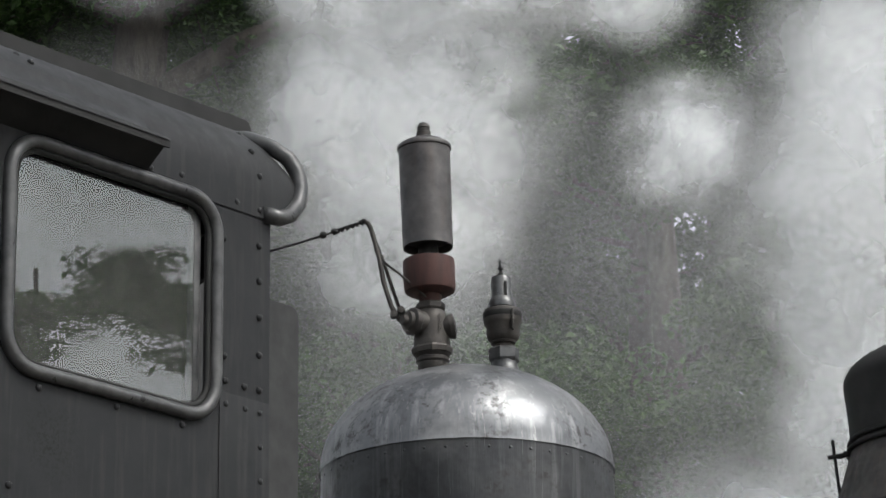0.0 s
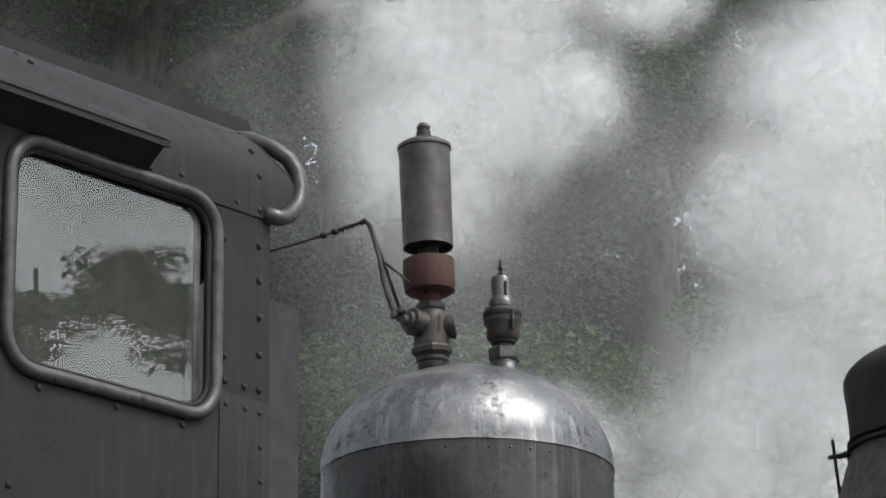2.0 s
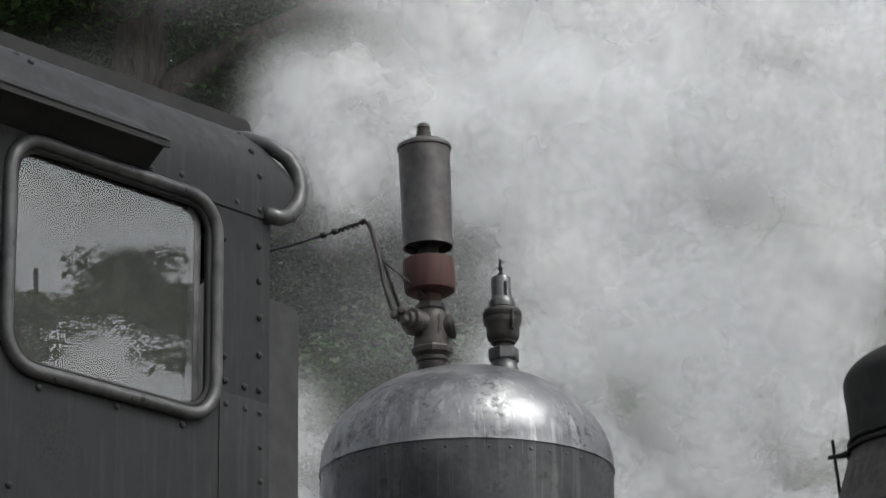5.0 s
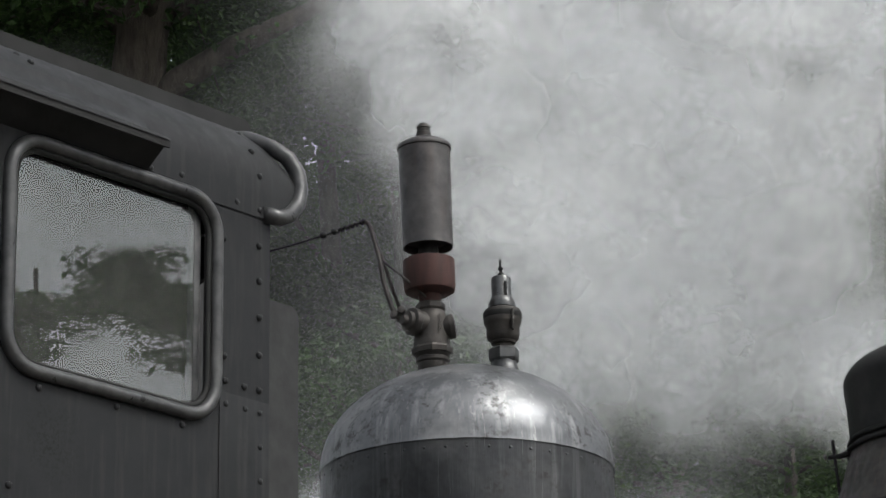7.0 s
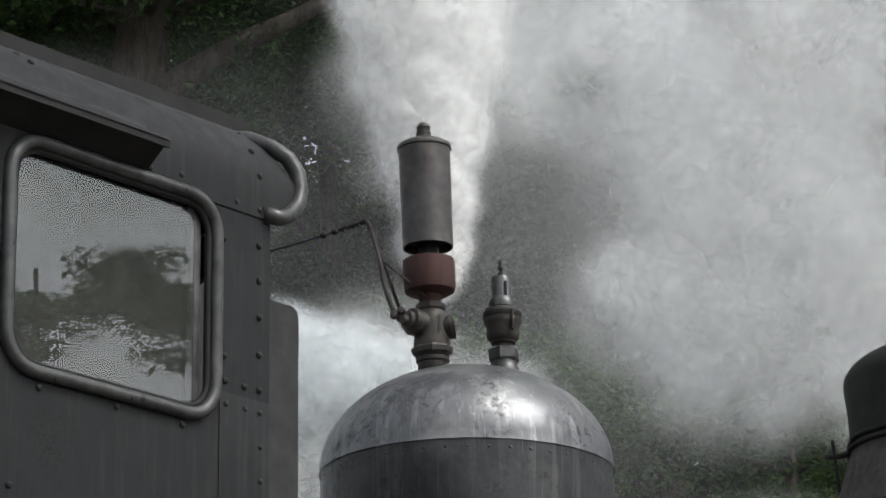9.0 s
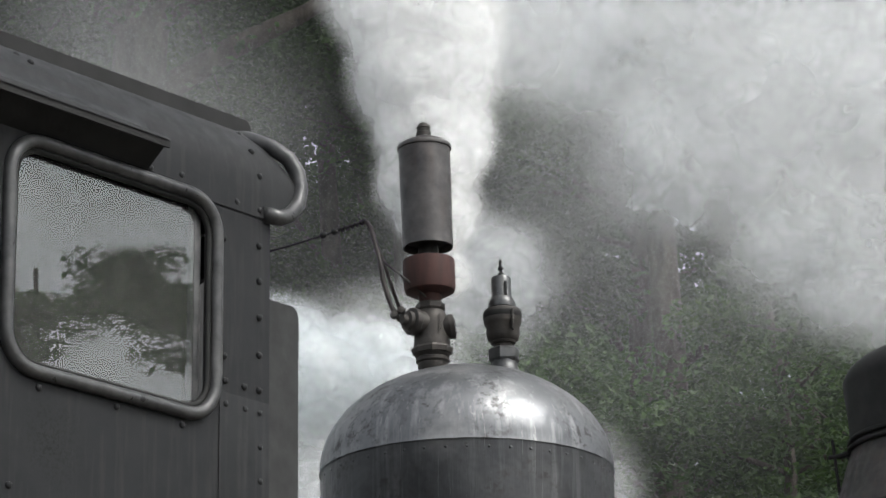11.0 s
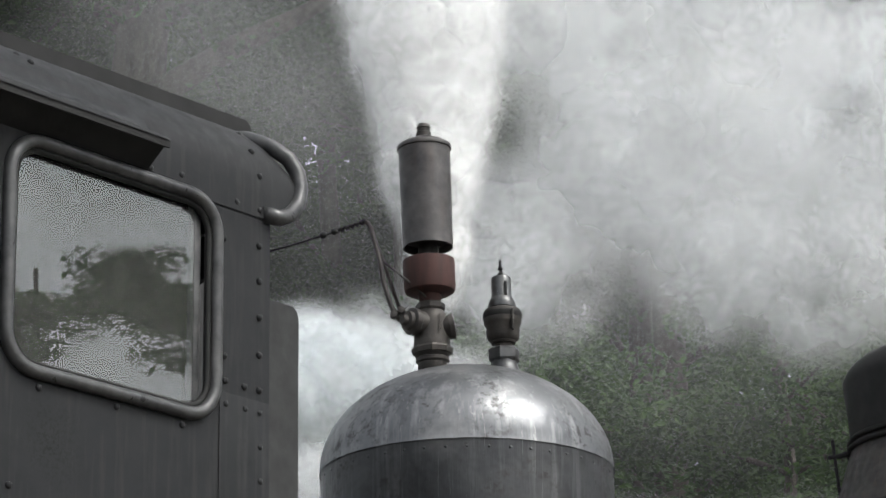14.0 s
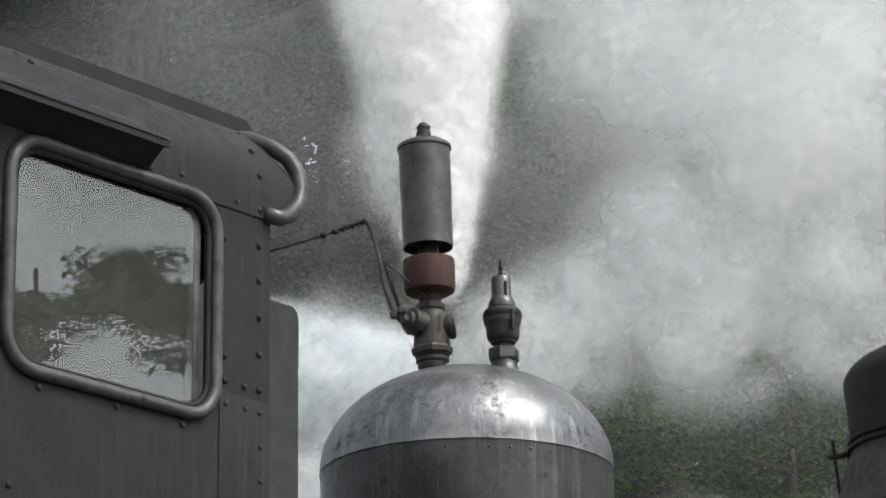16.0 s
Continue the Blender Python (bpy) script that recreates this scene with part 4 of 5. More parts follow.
    drift(0.61, 0.47, MISTS, (0, -2.58, -1.64), (1.5, -2.43, -1.41), (2.5, -2.35, -1.26), (3.5, -2.29, -1.12), (4.2, -2.26, -1.03), (5.2, -2.22, -0.92), (6.3, -2.18, -0.81), (7.2, -2.13, -0.74), (8.2, -2.05, -0.67), (9, -1.93, -0.60), (10.2, -1.67, -0.39), (11.4, -1.50, -0.06), (12, -1.47, 0.14), (12.5, -1.46, 0.40), (13, -1.44, 1.29), (13.5, -1.40, 1.28), (14, -1.29, 1.31), (14.5, -1.21, 1.29), (15.2, -1.04, 1.31), (16, -0.98, 1.48))
    drift(0.50, -0.88, CLOUDS, (0, -1.31, -1.42), (1.5, -1.15, -1.18), (2.5, -1.04, -1.03), (3.5, -0.93, -0.90), (4.2, -0.83, -0.84), (5.2, -0.69, -0.78), (6.3, -0.01, -0.57), (7.2, 0.26, 0.04), (8.2, -0.20, -0.53), (9, -0.27, -0.57), (10.2, -0.27, -0.57), (11.4, -0.23, -0.47), (12, -0.04, 0.41), (12.5, 0.03, 0.51), (13, 0.07, 0.71), (13.5, 0.11, 0.81), (14, 0.17, 0.91), (14.5, 0.19, 1.02), (15.2, 0.29, 1.08), (16, 0.34, 1.14))
    drift(0.41, -0.42, CLOUDS, (0, -0.43, 1.11), (1.5, -0.43, 1.19), (2.5, -0.38, 1.22), (3.5, -0.27, 1.19), (4.2, -0.24, 1.16), (5.2, -0.15, 1.18), (6.3, -0.04, 1.11), (7.2, 0.01, 1.20), (8.2, -0.03, 1.17), (9, -0.09, 1.16), (10.2, -0.16, 1.13), (11.4, -0.21, 1.14), (12, -0.16, 1.22), (12.5, -0.10, 1.30), (13, -0.05, 1.37), (13.5, 0.01, 1.45), (14, 0.06, 1.52), (14.5, 0.12, 1.60), (15.2, 0.19, 1.71), (16, 0.27, 1.84))
    drift(0.48, -0.35, CLOUDS, (0, -0.40, 0.53), (1.5, 0.23, 0.75), (2.5, 0.17, 1.03), (3.5, 0.04, 1.03), (4.2, 0.05, 0.98), (5.2, 0.09, 0.94), (6.3, 0.34, 0.82), (7.2, 0.42, 0.98), (8.2, 0.39, 1.15), (9, 0.29, 1.09), (10.2, 0.27, 0.97), (11.4, 0.23, 0.85), (12, 0.28, 0.89), (12.5, 0.48, 0.92), (13, 0.44, 0.90), (13.5, 0.54, 0.96), (14, 0.50, 1.18), (14.5, 0.60, 1.18), (15.2, 0.66, 1.31), (16, 0.73, 1.45))
    drift(0.54, -0.64, CLOUDS, (0, 0.07, 0.49), (1.5, 0.03, 0.34), (2.5, -0.05, 0.31), (3.5, -0.20, 0.44), (4.2, -0.36, 0.49), (5.2, -0.36, 0.45), (6.3, -0.04, 0.70), (7.2, -0.10, 0.74), (8.2, -0.04, 0.71), (9, -0.03, 0.58), (10.2, 0.02, 0.73), (11.4, 0.14, 1.18), (12, 0.20, 1.31), (12.5, 0.26, 1.40), (13, 0.32, 1.48), (13.5, 0.37, 1.56), (14, 0.42, 1.65), (14.5, 0.47, 1.73), (15.2, 0.55, 1.84), (16, 0.63, 1.97))
    drift(0.70, 0.48, CLOUDS, (0, -0.15, -3.12), (1.5, -0.00, -2.89), (2.5, 0.10, -2.73), (3.5, 0.20, -2.58), (4.2, 0.27, -2.48), (5.2, 0.37, -2.35), (6.3, 0.49, -2.20), (7.2, 0.58, -2.10), (8.2, 0.69, -1.99), (9, 0.78, -1.92), (10.2, 0.92, -1.83), (11.4, 1.07, -1.78), (12, 1.15, -1.74), (12.5, 1.23, -1.71), (13, 1.30, -1.61), (13.5, 1.38, -1.61), (14, 1.45, -1.61), (14.5, 1.53, -1.61), (15.2, 1.63, -1.61), (16, 1.74, -1.61))
    drift(0.65, -0.64, CLOUDS, (0, -1.29, -3.20), (1.5, -1.14, -2.97), (2.5, -1.04, -2.82), (3.5, -0.95, -2.67), (4.2, -0.88, -2.58), (5.2, -0.79, -2.44), (6.3, -0.69, -2.30), (7.2, -0.61, -2.18), (8.2, -0.52, -2.06), (9, -0.45, -1.96), (10.2, -0.35, -1.81), (11.4, -0.28, -1.66), (12, -0.24, -1.58), (12.5, -0.22, -1.52), (13, -0.20, -1.46), (13.5, -0.18, -1.39), (14, -0.16, -1.33), (14.5, -0.15, -1.27), (15.2, -0.12, -1.18), (16, -0.07, -1.08))
    drift(0.47, -0.40, CLOUDS, (0, 1.55, -3.12), (1.5, 1.70, -2.88), (2.5, 1.80, -2.72), (3.5, 1.90, -2.56), (4.2, 1.98, -2.45), (5.2, 2.08, -2.29), (6.3, 2.19, -2.12), (7.2, 2.28, -1.97), (8.2, 2.39, -1.81), (9, 2.47, -1.68), (10.2, 2.59, -1.49), (11.4, 2.72, -1.30), (12, 2.78, -1.20), (12.5, 2.83, -1.12), (13, 2.88, -1.04), (13.5, 2.93, -0.96), (14, 2.98, -0.88), (14.5, 3.04, -0.80), (15.2, 3.11, -0.69), (16, 3.19, -0.56))
    drift(0.71, -0.89, CLOUDS, (0, 1.68, 0.62), (1.5, 1.78, 0.34), (2.5, 1.91, 0.46), (3.5, 1.99, 0.68), (4.2, 2.11, 0.83), (5.2, 2.27, 1.06), (6.3, 2.38, 1.25), (7.2, 2.46, 1.40), (8.2, 2.56, 1.57), (9, 2.63, 1.70), (10.2, 2.75, 1.89), (11.4, 2.87, 2.08), (12, 2.93, 2.18), (12.5, 2.98, 2.26), (13, 3.03, 2.34), (13.5, 3.08, 2.42), (14, 3.13, 2.50), (14.5, 3.18, 2.58), (15.2, 3.25, 2.69), (16, 3.33, 2.82))
    drift(0.53, 0.51, CLOUDS, (0, -1.28, 1.44), (1.5, -1.16, 1.68), (2.5, -1.09, 1.74), (3.5, -1.02, 1.80), (4.2, -0.97, 1.85), (5.2, -0.88, 1.93), (6.3, -0.78, 2.02), (7.2, -0.70, 2.10), (8.2, -0.61, 2.21), (9, -0.53, 2.31), (10.2, -0.42, 2.46), (11.4, -0.31, 2.63), (12, -0.26, 2.71), (12.5, -0.21, 2.78), (13, -0.16, 2.85), (13.5, -0.11, 2.93), (14, -0.06, 3.00), (14.5, -0.02, 3.08), (15.2, 0.05, 3.19), (16, 0.13, 3.31))
    drift(0.62, -0.27, CLOUDS, (0, -2.08, -4.33), (1.5, -1.93, -4.09), (2.5, -1.83, -3.93), (3.5, -1.73, -3.77), (4.2, -1.66, -3.66), (5.2, -1.56, -3.50), (6.3, -1.45, -3.32), (7.2, -1.36, -3.18), (8.2, -1.26, -3.02), (9, -1.18, -2.89), (10.2, -1.06, -2.70), (11.4, -0.94, -2.51), (12, -0.88, -2.41), (12.5, -0.83, -2.33), (13, -0.78, -2.25), (13.5, -0.73, -2.17), (14, -0.68, -2.09), (14.5, -0.63, -2.01), (15.2, -0.56, -1.90), (16, -0.48, -1.77))
    drift(0.38, 0.31, CLOUDS, (0, 1.00, 0.44), (1.5, 0.56, 0.53), (2.5, 0.51, 0.68), (3.5, 0.79, 0.55), (4.2, 0.73, 0.49), (5.2, 0.76, 0.55), (6.3, 1.06, 0.51), (7.2, 1.20, 0.56), (8.2, 1.18, 0.57), (9, 1.05, 0.68), (10.2, 1.44, 0.46), (11.4, 1.52, 1.06), (12, 1.48, 1.13), (12.5, 1.43, 1.01), (13, 1.39, 0.88), (13.5, 1.41, 0.85), (14, 1.48, 0.84), (14.5, 1.47, 0.90), (15.2, 1.53, 0.84), (16, 1.63, 0.92))
    drift(0.38, -0.57, CLOUDS, (0, 1.52, -0.20), (1.5, 1.25, 0.03), (2.5, 1.13, 0.22), (3.5, 1.12, 0.26), (4.2, 1.12, 0.54), (5.2, 1.08, 0.48), (6.3, 1.06, 0.83), (7.2, 1.11, 0.96), (8.2, 1.16, 0.98), (9, 1.19, 1.09), (10.2, 1.31, 1.30), (11.4, 1.36, 1.42), (12, 1.39, 1.49), (12.5, 1.41, 1.53), (13, 1.44, 1.57), (13.5, 1.47, 1.62), (14, 1.50, 1.67), (14.5, 1.54, 1.72), (15.2, 1.59, 1.80), (16, 1.67, 1.91))
    drift(0.42, -0.96, MISTS, (0, -1.26, 0.52), (1.5, -0.43, 1.22), (2.5, -0.69, 1.44), (3.5, -0.67, 1.67), (4.2, -0.61, 1.75), (5.2, -0.52, 1.82), (6.3, -0.42, 1.91), (7.2, -0.33, 2.00), (8.2, -0.24, 2.11), (9, -0.17, 2.21), (10.2, -0.05, 2.37), (11.4, 0.06, 2.55), (12, 0.12, 2.64), (12.5, 0.17, 2.71), (13, 0.21, 2.79), (13.5, 0.26, 2.87), (14, 0.31, 2.95), (14.5, 0.36, 3.03), (15.2, 0.43, 3.14), (16, 0.51, 3.27))
    drift(0.69, -0.36, CLOUDS, (0, -2.07, -2.31), (1.5, -1.93, -2.08), (2.5, -1.84, -1.94), (3.5, -1.75, -1.80), (4.2, -1.70, -1.72), (5.2, -1.63, -1.61), (6.3, -1.56, -1.51), (7.2, -1.51, -1.44), (8.2, -1.47, -1.38), (9, -1.43, -1.34), (10.2, -1.38, -1.27), (11.4, -1.34, -1.21), (12, -1.32, -1.18), (12.5, -1.31, -1.15), (13, -1.31, -1.12), (13.5, -1.30, -1.08), (14, -1.30, -1.04), (14.5, -1.29, -0.99), (15.2, -1.27, -0.91), (16, -1.22, -0.80))
    drift(0.61, 0.56, CLOUDS, (0, -0.15, 0.05), (1.5, -0.04, 0.66), (2.5, -0.08, 0.77), (3.5, 0.19, 0.65), (4.2, 0.11, 0.56), (5.2, 0.12, 0.46), (6.3, 0.11, 0.22), (7.2, 0.22, 0.59), (8.2, 0.42, 0.77), (9, 0.56, 0.83), (10.2, 0.72, 0.94), (11.4, 0.71, 0.95), (12, 0.79, 0.94), (12.5, 0.78, 0.91), (13, 0.71, 0.89), (13.5, 0.80, 0.93), (14, 0.70, 0.91), (14.5, 0.71, 0.47), (15.2, 0.83, 0.62), (16, 1.03, 1.04))
    drift(0.68, 0.67, CLOUDS, (0, 0.52, -2.09), (1.5, 0.66, -1.84), (2.5, 0.75, -1.66), (3.5, 0.83, -1.48), (4.2, 0.90, -1.26), (5.2, 0.93, -1.10), (6.3, 1.03, -1.17), (7.2, 1.00, -1.60), (8.2, 1.20, -1.60), (9, 1.38, -1.60), (10.2, 1.67, -1.60), (11.4, 1.89, -1.60), (12, 1.99, -1.60), (12.5, 2.06, -1.60), (13, 2.12, -1.60), (13.5, 2.18, 0.05), (14, 2.23, 0.05), (14.5, 2.27, -0.21), (15.2, 2.34, -0.21), (16, 2.41, -0.21))
    drift(0.60, -0.30, CLOUDS, (0, 0.96, -1.87), (1.5, 1.11, -1.62), (2.5, 1.19, -1.42), (3.5, 1.25, -1.11), (4.2, 1.30, -1.17), (5.2, 1.42, -1.23), (6.3, 1.52, -1.30), (7.2, 1.63, -1.53), (8.2, 1.75, -1.53), (9, 1.86, -1.53), (10.2, 2.04, -1.53), (11.4, 2.23, -1.53), (12, 2.33, 0.00), (12.5, 2.40, 0.00), (13, 2.47, -0.88), (13.5, 2.53, -0.83), (14, 2.59, -0.77), (14.5, 2.65, -0.70), (15.2, 2.72, -0.60), (16, 2.80, -0.48))
    drift(0.50, 0.69, CLOUDS, (0, 1.87, 0.41), (1.5, 1.91, 0.53), (2.5, 1.70, 0.64), (3.5, 1.70, 0.66), (4.2, 1.78, 0.68), (5.2, 2.01, 0.85), (6.3, 2.10, 1.01), (7.2, 2.18, 1.15), (8.2, 2.28, 1.30), (9, 2.36, 1.43), (10.2, 2.47, 1.62), (11.4, 2.59, 1.80), (12, 2.64, 1.90), (12.5, 2.69, 1.98), (13, 2.74, 2.06), (13.5, 2.79, 2.14), (14, 2.84, 2.22), (14.5, 2.89, 2.29), (15.2, 2.96, 2.41), (16, 3.04, 2.53))
    drift(0.55, -0.90, CLOUDS, (0, 1.42, -3.56), (1.5, 1.57, -3.32), (2.5, 1.67, -3.16), (3.5, 1.77, -3.00), (4.2, 1.84, -2.89), (5.2, 1.94, -2.73), (6.3, 2.05, -2.55), (7.2, 2.14, -2.41), (8.2, 2.24, -2.25), (9, 2.32, -2.12), (10.2, 2.44, -1.93), (11.4, 2.57, -1.74), (12, 2.63, -1.64), (12.5, 2.68, -1.56), (13, 2.73, -1.48), (13.5, 2.78, -1.40), (14, 2.83, -1.32), (14.5, 2.88, -1.24), (15.2, 2.95, -1.13), (16, 3.03, -1.00))
    drift(0.58, 0.04, MISTS, (0, -1.58, -0.73), (1.5, -1.43, -0.49), (2.5, -1.34, -0.33), (3.5, -1.24, -0.17), (4.2, -1.17, -0.05), (5.2, -1.08, 0.14), (6.3, -0.34, 0.46), (7.2, -1.09, 0.18), (8.2, -1.16, -0.07), (9, -1.16, -0.06), (10.2, -1.16, 0.02), (11.4, -1.20, 0.20), (12, -1.27, 0.42), (12.5, -0.99, 1.22), (13, -0.86, 1.28), (13.5, -0.34, 1.38), (14, -0.54, 1.45), (14.5, -0.41, 1.55), (15.2, -0.25, 1.69), (16, -0.11, 1.84))
    drift(0.68, -0.49, CLOUDS, (0, 1.98, -1.53), (1.5, 2.13, -1.29), (2.5, 2.23, -1.13), (3.5, 2.33, -0.97), (4.2, 2.40, -0.86), (5.2, 2.50, -0.70), (6.3, 2.61, -0.53), (7.2, 2.70, -0.38), (8.2, 2.80, -0.22), (9, 2.88, -0.09), (10.2, 3.00, 0.10), (11.4, 3.12, 0.29), (12, 3.18, 0.39), (12.5, 3.24, 0.47), (13, 3.29, 0.55), (13.5, 3.34, 0.63), (14, 3.39, 0.71), (14.5, 3.44, 0.79), (15.2, 3.50, 0.90), (16, 3.58, 1.03))
    drift(0.52, -0.12, CLOUDS, (0, 0.75, -1.55), (1.5, 0.92, -1.33), (2.5, 1.07, -1.08), (3.5, 1.54, -0.23), (4.2, 1.33, 0.14), (5.2, 0.78, -0.38), (6.3, 0.71, -0.28), (7.2, 0.73, -0.12), (8.2, 1.06, -0.07), (9, 1.55, 0.45), (10.2, 1.84, 0.48), (11.4, 1.91, 0.58), (12, 1.90, 0.55), (12.5, 1.77, 0.53), (13, 1.54, 0.42), (13.5, 1.45, 0.40), (14, 1.33, 0.43), (14.5, 1.22, 0.51), (15.2, 1.29, 0.42), (16, 1.48, 0.59))
    drift(0.70, -0.56, MISTS, (0, -1.06, 0.29), (1.5, -1.05, 1.39), (2.5, -0.94, 1.38), (3.5, -0.28, 1.35), (4.2, -0.28, 1.03), (5.2, -0.28, 1.05), (6.3, -0.28, 1.28), (7.2, -0.28, 1.36), (8.2, -0.28, 1.32), (9, -0.28, 1.32), (10.2, -0.28, 1.52), (11.4, -0.18, 1.71), (12, -0.12, 1.81), (12.5, -0.07, 1.89), (13, -0.02, 1.97), (13.5, 0.04, 2.05), (14, 0.09, 2.13), (14.5, 0.14, 2.21), (15.2, 0.21, 2.33), (16, 0.29, 2.45))
    drift(0.59, 0.79, CLOUDS, (0, -1.73, -2.47), (1.5, -1.59, -2.24), (2.5, -1.50, -2.11), (3.5, -1.41, -1.98), (4.2, -1.35, -1.90), (5.2, -1.27, -1.79), (6.3, -1.18, -1.68), (7.2, -1.11, -1.60), (8.2, -1.04, -1.51), (9, -0.98, -1.45), (10.2, -0.88, -1.35), (11.4, -0.77, -1.23), (12, -0.72, -1.17), (12.5, -0.69, -1.11), (13, -0.66, -1.04), (13.5, -0.63, -0.98), (14, -0.60, -0.91), (14.5, -0.57, -0.84), (15.2, -0.53, -0.75), (16, -0.48, -0.65))
    drift(0.67, -0.40, CLOUDS, (0, 1.34, -1.67), (1.5, 1.63, -1.36), (2.5, 1.72, -0.82), (3.5, 1.31, 0.03), (4.2, 1.48, -0.28), (5.2, 1.27, -0.04), (6.3, 1.21, 0.05), (7.2, 1.27, 0.07), (8.2, 1.42, 0.19), (9, 1.49, -0.05), (10.2, 1.90, 0.10), (11.4, 2.18, 0.30), (12, 2.23, 0.37), (12.5, 2.21, 0.42), (13, 2.07, 0.46), (13.5, 1.88, 0.44), (14, 1.78, 0.39), (14.5, 1.66, 0.47), (15.2, 1.35, 0.25), (16, 1.22, 0.29))
    drift(0.54, 0.89, CLOUDS, (0, -0.85, -2.11), (1.5, -0.71, -1.89), (2.5, -0.62, -1.75), (3.5, -0.53, -1.63), (4.2, -0.48, -1.56), (5.2, -0.40, -1.47), (6.3, -0.33, -1.39), (7.2, -0.27, -1.32), (8.2, -0.20, -1.26), (9, -0.15, -1.21), (10.2, -0.08, -1.15), (11.4, -0.01, -1.09), (12, 0.04, -1.06), (12.5, 0.09, -1.03), (13, 0.16, -1.48), (13.5, 0.24, -0.04), (14, 0.32, -0.04), (14.5, 1.00, -0.24), (15.2, 1.08, -0.30), (16, 1.15, -0.30))
    drift(0.62, -0.78, CLOUDS, (0, -0.93, -3.06), (1.5, -0.78, -2.83), (2.5, -0.68, -2.67), (3.5, -0.58, -2.52), (4.2, -0.52, -2.41), (5.2, -0.42, -2.26), (6.3, -0.32, -2.10), (7.2, -0.24, -1.97), (8.2, -0.15, -1.83), (9, -0.08, -1.72), (10.2, 0.02, -1.58), (11.4, 0.10, -1.47), (12, 0.14, -1.43), (12.5, 0.16, -1.55), (13, 0.18, -1.55), (13.5, 0.20, -1.55), (14, 0.21, -1.55), (14.5, 0.21, -1.55), (15.2, 0.22, -1.55), (16, 0.26, -1.55))
    drift(0.48, -0.14, CLOUDS, (0, 1.67, -0.57), (1.5, 1.71, -0.02), (2.5, 1.66, -0.08), (3.5, 1.67, 0.07), (4.2, 1.69, 0.18), (5.2, 1.78, 0.24), (6.3, 1.88, 0.41), (7.2, 2.01, 0.53), (8.2, 2.14, 0.65), (9, 2.24, 0.74), (10.2, 2.39, 0.86), (11.4, 2.52, 0.97), (12, 2.58, 1.03), (12.5, 2.63, 1.09), (13, 2.68, 1.15), (13.5, 2.73, 1.21), (14, 2.78, 1.27), (14.5, 2.83, 1.34), (15.2, 2.89, 1.44), (16, 2.97, 1.56))
    drift(0.55, -0.11, CLOUDS, (0, 1.24, -2.40), (1.5, 1.39, -2.17), (2.5, 1.50, -2.01), (3.5, 1.60, -1.86), (4.2, 1.67, -1.75), (5.2, 1.78, -1.60), (6.3, 1.90, -1.43), (7.2, 1.99, -1.49), (8.2, 2.08, -1.49), (9, 2.14, -1.49), (10.2, 2.22, -0.03), (11.4, 2.30, -0.03), (12, 2.35, -0.60), (12.5, 2.39, -0.54), (13, 2.43, -0.47), (13.5, 2.48, -0.39), (14, 2.52, -0.32), (14.5, 2.57, -0.24), (15.2, 2.64, -0.13), (16, 2.72, -0.01))
    drift(0.43, 0.42, CLOUDS, (0, -0.14, 0.45), (1.5, 0.26, 0.50), (2.5, 0.18, 0.53), (3.5, 0.52, 0.80), (4.2, 0.49, 0.79), (5.2, 0.48, 0.78), (6.3, 0.71, 0.75), (7.2, 0.79, 0.81), (8.2, 0.85, 0.82), (9, 0.88, 1.02), (10.2, 0.95, 1.21), (11.4, 0.98, 1.40), (12, 1.01, 1.48), (12.5, 1.03, 1.54), (13, 1.06, 1.61), (13.5, 1.10, 1.68), (14, 1.13, 1.75), (14.5, 1.17, 1.82), (15.2, 1.24, 1.93), (16, 1.31, 2.05))
    drift(0.38, -0.31, CLOUDS, (0, 1.81, 0.03), (1.5, 1.49, 0.23), (2.5, 1.44, 0.17), (3.5, 1.48, 0.34), (4.2, 1.47, 0.37), (5.2, 1.47, 0.47), (6.3, 1.47, 0.47), (7.2, 1.57, 0.44), (8.2, 1.59, 0.54), (9, 1.78, 0.76), (10.2, 1.68, 0.81), (11.4, 1.86, 0.91), (12, 1.91, 0.92), (12.5, 1.85, 0.90), (13, 1.70, 0.82), (13.5, 1.65, 0.85), (14, 1.79, 0.77), (14.5, 1.71, 0.68), (15.2, 1.65, 0.62), (16, 1.83, 0.78))
    drift(0.36, -0.02, CLOUDS, (0, -0.07, -1.81), (1.5, 0.09, -1.56), (2.5, 0.20, -1.38), (3.5, 0.32, -1.19), (4.2, 0.43, -1.03), (5.2, 0.58, -0.81), (6.3, 0.50, -0.71), (7.2, 0.39, -0.75), (8.2, 0.30, -0.72), (9, 0.24, -0.69), (10.2, 0.22, -0.14), (11.4, 0.19, -0.14), (12, 0.17, -0.14), (12.5, 0.14, -0.66), (13, 0.11, -0.67), (13.5, 0.08, -0.68), (14, 0.08, -0.68), (14.5, 0.13, -0.69), (15.2, 0.20, -0.40), (16, 0.27, -0.40))
    drift(0.62, -0.86, CLOUDS, (0, 2.23, 0.35), (1.5, 2.36, 0.59), (2.5, 2.45, 0.75), (3.5, 2.54, 0.92), (4.2, 2.61, 1.03), (5.2, 2.70, 1.19), (6.3, 2.81, 1.37), (7.2, 2.90, 1.51), (8.2, 2.99, 1.67), (9, 3.07, 1.80), (10.2, 3.19, 1.99), (11.4, 3.30, 2.19), (12, 3.36, 2.28), (12.5, 3.41, 2.36), (13, 3.46, 2.44), (13.5, 3.51, 2.52), (14, 3.56, 2.60), (14.5, 3.61, 2.68), (15.2, 3.68, 2.79), (16, 3.76, 2.92))
